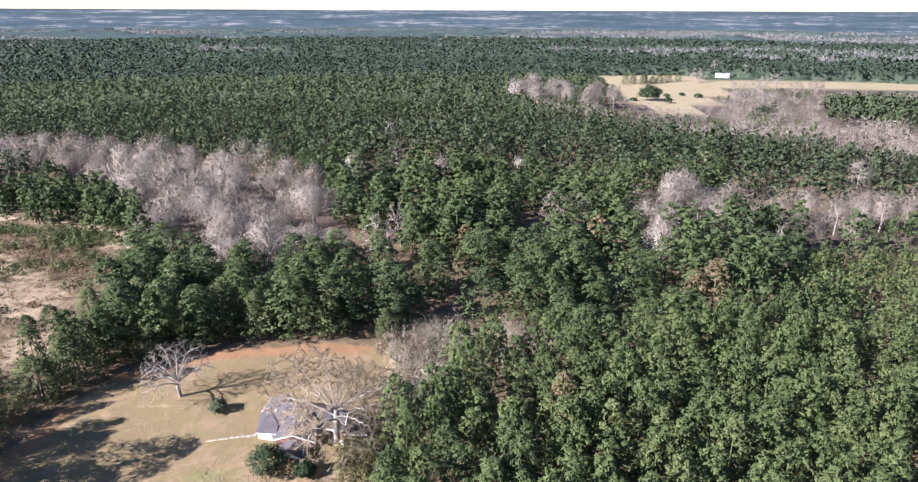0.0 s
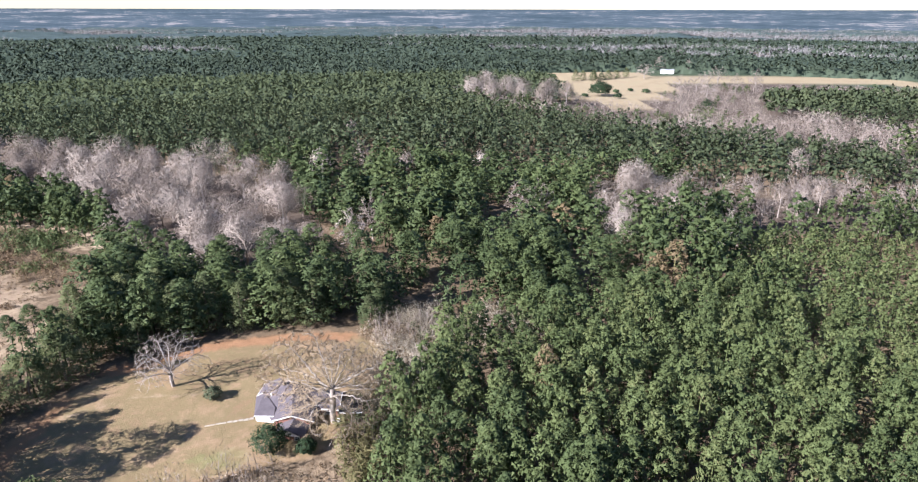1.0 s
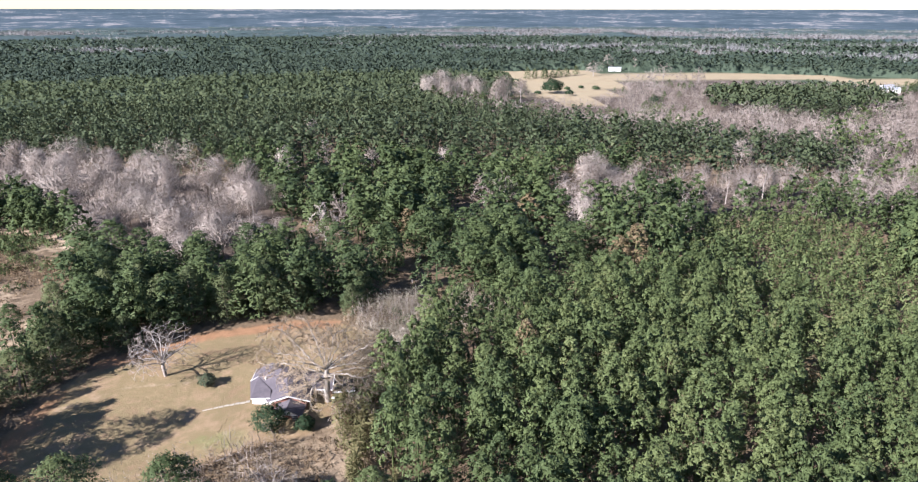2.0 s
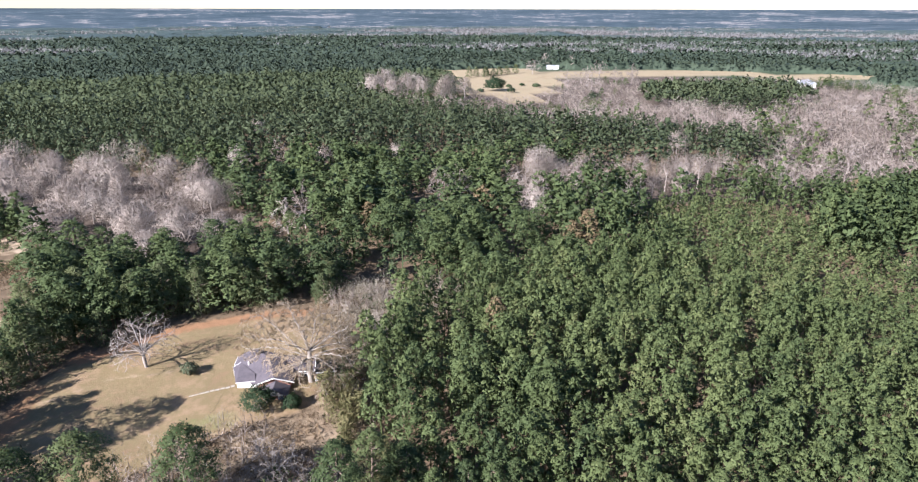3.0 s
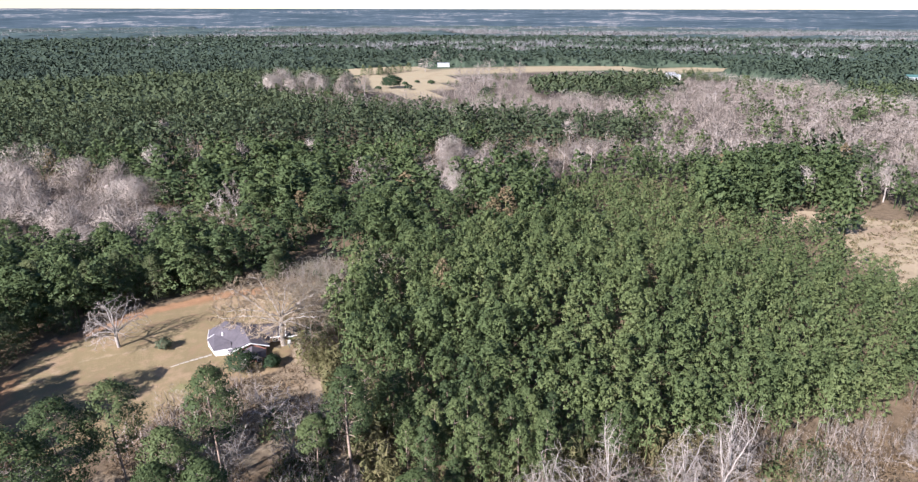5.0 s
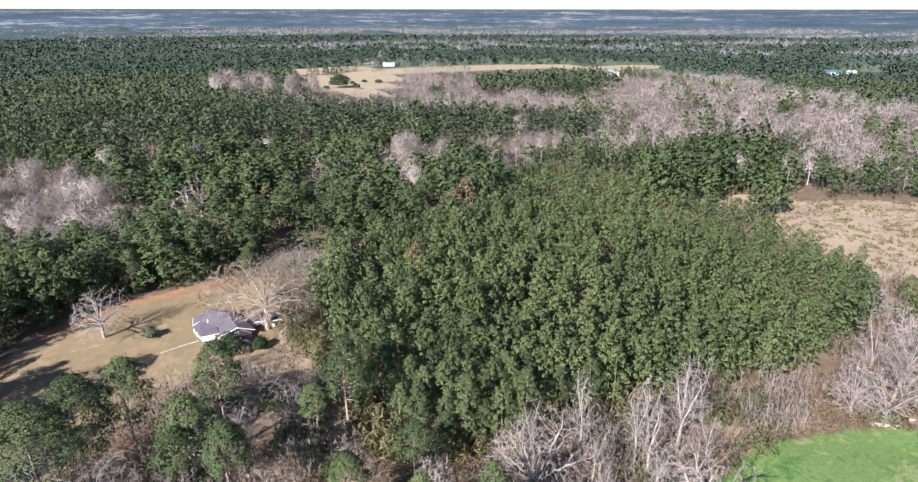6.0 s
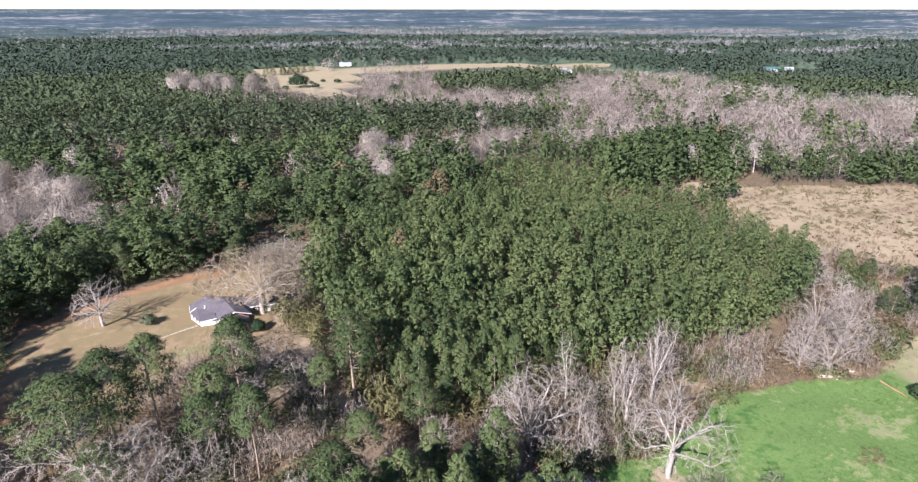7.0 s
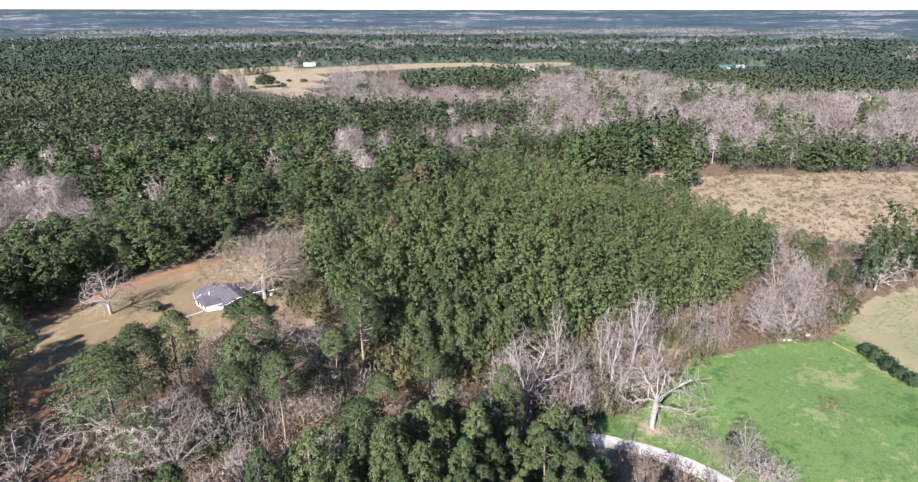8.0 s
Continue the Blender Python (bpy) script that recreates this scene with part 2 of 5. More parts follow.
def rounded(v, f, share=0.6, lift=0.35):
    """Corner normals that follow the roundness of a whole crown, so that it shades as one soft form."""
    tri = v[f]
    n = np.cross(tri[:, 1] - tri[:, 0], tri[:, 2] - tri[:, 0])
    n /= np.maximum(np.linalg.norm(n, axis=1, keepdims=True), 1e-9)
    lo, hi = np.percentile(v[:, 2], 8), v[:, 2].max()
    half = np.maximum(np.percentile(np.hypot(v[:, 0], v[:, 1]), 92), 0.1)
    mid = tri.mean(1)
    out = np.stack([mid[:, 0] / half, mid[:, 1] / half, (mid[:, 2] - lo - 0.3 * (hi - lo)) / (0.7 * (hi - lo) + 0.01) + lift], 1)
    out /= np.maximum(np.linalg.norm(out, axis=1, keepdims=True), 1e-9)
    turn = np.sum(n * out, 1) < 0
    f = np.where(turn[:, None], f[:, ::-1], f)
    n = np.where(turn[:, None], -n, n)
    soft = share * out + (1 - share) * n
    soft /= np.maximum(np.linalg.norm(soft, axis=1, keepdims=True), 1e-9)
    nv = np.zeros_like(v, dtype=float)
    for k in range(3):
        nv[f[:, k]] = soft
    return f, nv


def blur(a, times):
    for _ in range(times):
        p = np.pad(a, 1, mode="edge")
        a = (p[1:-1, 1:-1] * 2 + p[:-2, 1:-1] + p[2:, 1:-1] + p[1:-1, :-2] + p[1:-1, 2:]) / 6
    return a


def ground_material():
    m, nt, b = material("ground_cover")

    def layer(name):
        a = nt.nodes.new("ShaderNodeVertexColor")
        a.layer_name = name
        s = nt.nodes.new("ShaderNodeSeparateColor")
        nt.links.new(a.outputs[0], s.inputs[0])
        return s.outputs
    one, two, three = layer("cover_one"), layer("cover_two"), layer("cover_three")
    big, mid, fine = noise_tex(nt, 0.045, 4), noise_tex(nt, 0.4, 5, 0.65), noise_tex(nt, 4.0, 4, 0.7)

    def masked(mask, amount=0.7):
        wob = mathn(nt, "MULTIPLY", mathn(nt, "SUBTRACT", mid, 0.5), amount)
        x = mathn(nt, "ADD", mask, wob)
        return mathn(nt, "MULTIPLY", mathn(nt, "SUBTRACT", x, 0.36), 3.6, True)
    blend = mathn(nt, "ADD", mathn(nt, "MULTIPLY", mid, 0.6), mathn(nt, "MULTIPLY", fine, 0.4))
    broad = mathn(nt, "ADD", mathn(nt, "MULTIPLY", big, 0.5), mathn(nt, "MULTIPLY", blend, 0.5))
    floor = ramp(nt, blend, [(0.3, (0.06, 0.045, 0.028)), (0.5, (0.13, 0.095, 0.06)), (0.7, (0.20, 0.15, 0.10))])
    lawn = ramp(nt, broad, [(0.34, (0.162, 0.108, 0.060)), (0.42, (0.215, 0.148, 0.087)), (0.48, (0.175, 0.140, 0.072)), (0.54, (0.235, 0.166, 0.098)), (0.60, (0.265, 0.195, 0.120)), (0.66, (0.325, 0.255, 0.165))])
    soil = ramp(nt, blend, [(0.3, (0.18, 0.10, 0.052)), (0.7, (0.31, 0.18, 0.10))])
    straw = ramp(nt, broad, [(0.3, (0.15, 0.11, 0.072)), (0.45, (0.24, 0.18, 0.12)), (0.58, (0.30, 0.235, 0.155)), (0.72, (0.22, 0.175, 0.10))])
    green = ramp(nt, broad, [(0.38, (0.046, 0.098, 0.026)), (0.44, (0.078, 0.142, 0.038)), (0.475, (0.140, 0.195, 0.062)), (0.505, (0.072, 0.138, 0.034)), (0.54, (0.158, 0.205, 0.070)), (0.58, (0.235, 0.225, 0.120)), (0.62, (0.12, 0.17, 0.055))])
    pale = ramp(nt, blend, [(0.3, (0.26, 0.195, 0.13)), (0.7, (0.38, 0.30, 0.215))])
    wood = ramp(nt, blend, [(0.3, (0.034, 0.050, 0.031)), (0.7, (0.056, 0.076, 0.043))])
    bare = ramp(nt, blend, [(0.3, (0.06, 0.046, 0.035)), (0.7, (0.125, 0.098, 0.077))])
    hay = ramp(nt, broad, [(0.3, (0.20, 0.155, 0.092)), (0.5, (0.275, 0.222, 0.140)), (0.7, (0.24, 0.21, 0.125))])
    col = floor
    for mask, c, amount in ((three[0], wood, 0.5), (three[1], bare, 0.6), (one[2], straw, 0.8), (three[2], hay, 0.3), (one[0], lawn, 0.5),
                            (two[0], green, 0.45), (one[1], soil, 0.8), (two[1], pale, 0.5)):
        col = mixc(nt, masked(mask, amount), col, c)
    nt.links.new(col, b.inputs["Base Color"])
    b.inputs["Roughness"].default_value = 0.95
    b.inputs["Specular IOR Level"].default_value = 0.1
    nt.links.new(bump(nt, blend, 0.8, 0.35), b.inputs["Normal"])
    return m


def build_ground():
    gx, gy = axis(-130, 230, 1.9, 2750), axis(-60, 215, 1.9, 2750)
    X, Y = np.meshgrid(gx, gy)
    Z = ground_z(X, Y)
    r = np.hypot(X, Y)
    verts = np.stack([X, Y, Z], -1).reshape(-1, 3)
    nx, ny = len(gx), len(gy)
    i = (np.arange(ny - 1)[:, None] * nx + np.arange(nx - 1)[None, :]).ravel()
    tris = np.concatenate([np.stack([i, i + 1, i + nx + 1], 1), np.stack([i, i + nx + 1, i + nx], 1)])
    me = mesh_np("ground", verts, tris, ground_material(), smooth=True)
    lawn = inside(LAWN, X, Y) * 1.0
    rim = np.maximum(0, 1 - near_line([(-72, 117), (-55, 127), (-36, 130.5), (-22, 131)], X, Y) / 4.5)
    rim = np.maximum(rim, np.maximum(0, 1 - near_line([(-74, 62), (-78, 90), (-76, 107)], X, Y) / 5) * 0.75)
    rim = np.maximum(rim, np.maximum(0, 1.15 - near_line(DRIVE, X, Y) / 4.5))
    rim = np.maximum(rim, 0.45 * np.maximum(0, 1 - near_line([(-96, 100), (-92, 125)], X, Y) / 14))
    straw = np.maximum.reduce([inside(p, X, Y) * 1.0 for p in (CLEARING, GLADE, FAR_YARD)])
    straw = np.maximum(straw, inside(LEFT_FIELD, X, Y) * (0.30 + 0.35 * (lumps(X, Y, 22, 31) > 0.5)) * np.clip((Y - 96) / 20, 0.35, 1))
    # No straw round (-47, 34): darker floor colour for undergrowth and the shade in it.
    straw = np.maximum(straw, 0.62 * inside(SOUTH, X, Y) * (lumps(X, Y, 13, 61) > 0.52) * (np.hypot(X + 47, Y - 34) > 10))
    straw = np.maximum(straw, 0.9 * inside(ROADSIDE, X, Y))
    straw = np.maximum(straw, 0.8 * inside(BRUSH_BACK, X, Y))
    green = inside(GREEN, X, Y) * 1.0
    pasture = green * np.clip((X - 89 - 0.36 * (Y + 5)) / 7, 0, 1)
    green *= 1 - 0.56 * np.clip((X - 89 - 0.36 * (Y + 5)) / 9, 0, 1)
    hay_side = 0.62 * pasture
    green = np.maximum(green, 0.42 * inside([(-40, 80), (-34, 84), (-33, 90), (-43, 92), (-50, 86)], X, Y))
    mulch = np.maximum(0, 1.2 - np.hypot(X - 22, Y - 4) / 4.2)
    pale = np.maximum(0, 1.3 - near_line(TRACK, X, Y) / 2.6)
    pale = np.maximum(pale, 0.74 * np.maximum(0, 1 - near_line([(-76, 100), (-62, 108), (-52, 106), (-46, 112)], X, Y) / 2.2))
    pale = np.maximum(pale, mulch)
    hay = np.maximum(inside(FAR_FIELD, X, Y) * 1.0, hay_side)
    hay = np.maximum(hay, 0.5 * inside(CLEARING, X, Y) * (0.55 + 0.45 * (lumps(X, Y, 9, 51) > 0.4)))
    far_bare = 1.0 * leafless_at(X, Y, r) * (r < 2600)
    wood = np.clip((r - 500) / 200, 0, 1) * (1 - far_bare)
    bare = np.maximum.reduce([inside(p, X, Y) * 1.0 for p in (BARE_LEFT, BARE_STRIP, BARE_BELT)] + [far_bare])
    for name, bands in (("cover_one", (blur(lawn, 2), blur(rim, 1), blur(straw, 3))), ("cover_two", (blur(green, 1), blur(pale, 1), lawn * 0)),
                        ("cover_three", (wood, blur(bare, 2), hay))):
        col = np.ones((nx * ny, 4), np.float32)
        for k in range(3):
            col[:, k] = bands[k].ravel()
        me.color_attributes.new(name, "FLOAT_COLOR", "POINT").data.foreach_set("color", col.ravel())
    return tagged(new("ground", me), "rolling rural ground of dry lawn, fields and woodland floor", "ground", kind="structure")


def build_backdrop():
    """The far country from about 2.6 km to the skyline, blue-grey haze painted in."""
    m, nt, b = material("hazed_far_country")
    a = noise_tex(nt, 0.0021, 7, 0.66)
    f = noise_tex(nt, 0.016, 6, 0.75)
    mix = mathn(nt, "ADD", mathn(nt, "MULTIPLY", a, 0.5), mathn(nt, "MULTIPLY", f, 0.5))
    # Distance haze is part of these blue-grey stops.
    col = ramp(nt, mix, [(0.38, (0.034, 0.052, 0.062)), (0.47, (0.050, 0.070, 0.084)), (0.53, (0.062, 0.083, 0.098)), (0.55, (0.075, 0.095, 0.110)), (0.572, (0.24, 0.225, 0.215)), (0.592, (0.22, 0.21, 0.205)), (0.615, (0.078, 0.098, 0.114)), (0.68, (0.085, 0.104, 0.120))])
    nt.links.new(col, b.inputs["Base Color"])
    b.inputs["Roughness"].default_value = 1.0
    b.inputs["Specular IOR Level"].default_value = 0.0
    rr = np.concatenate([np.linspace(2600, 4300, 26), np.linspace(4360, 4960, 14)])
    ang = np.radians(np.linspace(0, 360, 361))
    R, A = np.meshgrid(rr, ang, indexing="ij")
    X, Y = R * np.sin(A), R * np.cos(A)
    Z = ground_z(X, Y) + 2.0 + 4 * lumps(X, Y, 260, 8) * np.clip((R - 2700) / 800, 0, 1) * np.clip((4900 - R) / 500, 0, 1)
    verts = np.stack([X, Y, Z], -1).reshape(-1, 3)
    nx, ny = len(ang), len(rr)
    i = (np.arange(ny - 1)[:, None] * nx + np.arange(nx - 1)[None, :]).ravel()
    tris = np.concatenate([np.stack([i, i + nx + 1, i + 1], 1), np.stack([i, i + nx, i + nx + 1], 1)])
    return tagged(new("backdrop", mesh_np("backdrop", verts, tris, m, smooth=True)), "far wooded country up to the skyline in painted blue-grey haze", "backdrop", kind="structure")


build_ground()
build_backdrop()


# ---- helpers for things ----
def thing(name, label, category, place=(0, 0, 0), turn=0.0, group="", kind=""):
    ob = tagged(new(name), label, category, group, kind)
    ob.matrix_basis = pose(*place, 0, 0, turn)
    return ob


def hang(name, me, parent, label=""):
    """Links a finished mesh as one part under its thing."""
    ob = tagged(new(name, me), label)
    ob.parent = parent
    return ob


def part(name, bm, mat, parent, label=""):
    me = bpy.data.meshes.new(name)
    bm.normal_update()
    bm.to_mesh(me)
    bm.free()
    me.materials.append(mat)
    return hang(name, me, parent, label)


def box_bm(x0, x1, y0, y1, z0, z1, bevel=0.0, bm=None):
    bm = bm or bmesh.new()
    vs = [bm.verts.new((x, y, z)) for x in (x0, x1) for y in (y0, y1) for z in (z0, z1)]
    fs = [bm.faces.new([vs[i] for i in q]) for q in ((0, 1, 3, 2), (4, 6, 7, 5), (0, 4, 5, 1), (2, 3, 7, 6), (0, 2, 6, 4), (1, 5, 7, 3))]
    if bevel:
        es = list({e for f in fs for e in f.edges})
        bmesh.ops.bevel(bm, geom=es, offset=bevel, segments=1, affect="EDGES")
    return bm


def slab_bm(corners, thick, bm=None):
    """A flat plate of any outline, thick downwards."""
    bm = bm or bmesh.new()
    top = [bm.verts.new(c) for c in corners]
    low = [bm.verts.new((c[0], c[1], c[2] - thick)) for c in corners]
    bm.faces.new(top)
    bm.faces.new(low[::-1])
    n = len(corners)
    for k in range(n):
        bm.faces.new((top[k], low[k], low[(k + 1) % n], top[(k + 1) % n]))
    bmesh.ops.recalc_face_normals(bm, faces=bm.faces[:])
    return bm


def join(parts):
    """Several (corners, triangles) as one."""
    vs, ts, n = [], [], 0
    for v, t in parts:
        vs.append(v)
        ts.append(t + n)
        n += len(v)
    return np.concatenate(vs), np.concatenate(ts)


def unit(v):
    return v / np.maximum(np.linalg.norm(v, axis=-1, keepdims=True), 1e-9)


def blades(rng, at, normal, length, width):
    """One narrow triangle at each place, lying across its normal."""
    n = len(at)
    any_way = rng.normal(size=(n, 3))
    along = unit(np.cross(normal, any_way))
    side = unit(np.cross(normal, along))
    L, W = (length * rng.uniform(0.6, 1.3, (n, 1))), (width * rng.uniform(0.6, 1.3, (n, 1)))
    v = np.stack([at - along * L * 0.5 - side * W * 0.5, at - along * L * 0.5 + side * W * 0.5, at + along * L * 0.5], 1).reshape(-1, 3)
    return v, np.arange(3 * n).reshape(-1, 3)


def tube(pts, radii, sides):
    pts, radii = np.asarray(pts, float), np.asarray(radii, float)
    ways = unit(np.gradient(pts, axis=0))
    ref = np.array([0.31, 0.2, 0.93]) if abs(ways[0][2]) < 0.9 else np.array([1.0, 0.1, 0.0])
    a = unit(np.cross(ways, ref))
    b = np.cross(ways, a)
    ang = np.arange(sides) * 2 * math.pi / sides
    ring = pts[:, None] + radii[:, None, None] * (np.cos(ang)[None, :, None] * a[:, None] + np.sin(ang)[None, :, None] * b[:, None])
    v = ring.reshape(-1, 3)
    k, s = np.meshgrid(np.arange(len(pts) - 1), np.arange(sides), indexing="ij")
    i, j = (k * sides + s).ravel(), (k * sides + (s + 1) % sides).ravel()
    return v, np.concatenate([np.stack([i, j, j + sides], 1), np.stack([i, j + sides, i + sides], 1)])


# ---- trees ----
def facing(v, f, n):
    """Turns each separate triangle to the side of its normal and gives its corners that normal."""
    tri = v[f]
    own = np.cross(tri[:, 1] - tri[:, 0], tri[:, 2] - tri[:, 0])
    f = np.where((np.sum(own * n, 1) < 0)[:, None], f[:, ::-1], f)
    nv = np.zeros_like(v, dtype=float)
    for k in range(3):
        nv[f[:, k]] = n
    return f, nv


def pine_crown(seed, height, low, radius, clumps, leaves, length, width, open_=0.0, cone=0.0, flat=0.8, fat=1.0):
    """Needle tufts on whorls of boughs: rounded or pointed on top, uneven, with gaps. Each tuft shades as one soft form."""
    rng = np.random.default_rng(seed)
    u = ((np.arange(clumps) + rng.uniform(0, 1, clumps)) / clumps) ** (0.85 + 0.25 * cone)
    dome = np.where(u < 0.3, 0.62 + 1.25 * u, 1.0) * np.clip(1.03 - u ** 2.2, 0, 1) ** 0.7
    point = (1.06 - u) ** 0.72 * np.where(u < 0.12, 0.82, 1.0)
    prof = dome * (1 - cone) + point * cone
    ang = np.arange(clumps) * 2.4 + rng.uniform(-0.6, 0.6, clumps)
    lean = 1 + 0.22 * np.sin(ang * 2 + seed)
    out = radius * prof * np.sqrt(rng.uniform(0.3 + 0.25 * open_, 0.88, clumps)) * lean
    c = np.stack([out * np.cos(ang), out * np.sin(ang), low + (height - low) * u * 0.95], 1)
    size = fat * radius * rng.uniform(0.19, 0.34, clumps) * (1.0 - 0.35 * u)
    shell = unit(np.stack([c[:, 0], c[:, 1], 0.25 * radius + (c[:, 2] - low - 0.25 * (height - low)) * 0.6], 1))
    k = np.repeat(np.arange(clumps), leaves)
    n = unit(rng.normal(size=(len(k), 3)) + np.array([0, 0, 0.3]) + 0.55 * shell[k])
    at = c[k] + n * size[k][:, None] * np.array([1.0, 1.0, flat]) * rng.uniform(0.55, 1.15, (len(k), 1))
    v, f = blades(rng, at, unit(n + 0.3 * shell[k] + 0.45 * rng.normal(size=n.shape)), length, width)
    f, nv = facing(v, f, unit(0.62 * n + 0.5 * shell[k] + 0.14 * rng.normal(size=n.shape) + np.array([0, 0, 0.12])))
    return (v, f, nv), c


def pine_trunk(seed, height, girth, crown_centres, limbs, sides=6):
    rng = np.random.default_rng(seed + 500)
    z = np.linspace(-0.4, height * 0.93, 6)
    bend = np.stack([0.18 * np.sin(z * 0.3 + seed), 0.18 * np.cos(z * 0.27 + seed), z], 1) - np.array([0.18 * np.sin(seed), 0.18 * np.cos(seed), 0])
    pieces = [tube(bend, np.linspace(girth, girth * 0.25, 6), sides)]
    for c in crown_centres[rng.permutation(len(crown_centres))[:limbs]]:
        z0 = max(c[2] - 0.35 * math.hypot(c[0], c[1]), 1.0)
        root = np.array([np.interp(z0, z, bend[:, 0]), np.interp(z0, z, bend[:, 1]), z0])
        pieces.append(tube([root, root * 0.4 + c * 0.6 + [0, 0, 0.1], c], [girth * 0.3, girth * 0.2, 0.02], 3))
    return join(pieces)


def make_pine(seed, height, low, radius, label, group, clumps=70, leaves=42, length=0.48, width=0.18, girth=0.19, limbs=8, open_=0.0, place=(0, 0), name="pine_tree", cone=0.35, needles=None, flat=0.78, fat=1.0):
    t = thing(name, label, "tree", (place[0], place[1], float(ground_z(*place)) - 0.05), seed * 37 % 360, group)
    (v, f, n), c = pine_crown(seed, height, low, radius, clumps, leaves, length, width, open_, cone, flat, fat)
    v2, f2 = pine_trunk(seed, height, girth, c, limbs)
    hang("trunk", mesh_np("trunk", v2, f2, m_bark_pine, smooth=True), t)
    hang("crown", mesh_np("crown", v, f, needles or m_pine, normals=n), t)
    return t


def colonise(seed, P, par, cloud, step, kill):
    """Branches that grow step by step towards free places of a crown; adds joints and each one's parent."""
    rng = np.random.default_rng(seed)
    par = list(par)
    gap = np.linalg.norm(cloud[:, None] - P[None], axis=2)
    near, dist = gap.argmin(1), gap.min(1)
    alive, tries = dist > kill, np.zeros(len(cloud), int)
    for _ in range(60):
        k = np.nonzero(alive & (dist < 8 * step))[0]
        if not len(k):
            break
        way = np.zeros((len(P), 3))
        np.add.at(way, near[k], unit(cloud[k] - P[near[k]]))
        tries[k] += 1
        ids = np.unique(near[k])
        back = np.array(par)[ids]
        along = unit(P[ids] - P[np.maximum(back, 0)])
        jit = 0.16 * rng.normal(size=(len(ids), 3))
        goal, many = np.zeros((len(P), 3)), np.zeros(len(P))
        np.add.at(goal, near[k], cloud[k])
        np.add.at(many, near[k], 1)
        goal = goal[ids] / many[ids][:, None]
        q = P[ids] + unit(unit(way[ids]) + 0.7 * along + jit) * step
        off = np.linalg.norm(q - goal, axis=1) > np.linalg.norm(P[ids] - goal, axis=1) - 0.45 * step
        q = np.where(off[:, None], P[ids] + unit(unit(way[ids]) + jit) * step, q)
        clear = np.linalg.norm(q[:, None] - P[None], axis=2).min(1) > 0.55 * step
        first = len(P)
        if clear.any():
            par += [int(i) for i in ids[clear]]
            P = np.concatenate([P, q[clear]])
            gap = np.linalg.norm(cloud[:, None] - P[None, first:], axis=2)
            best, m = gap.argmin(1), gap.min(1)
            tries[m < dist] = 0
            near, dist = np.where(m < dist, best + first, near), np.minimum(dist, m)
        alive &= (dist > kill) & (tries < 4)
    return P, par


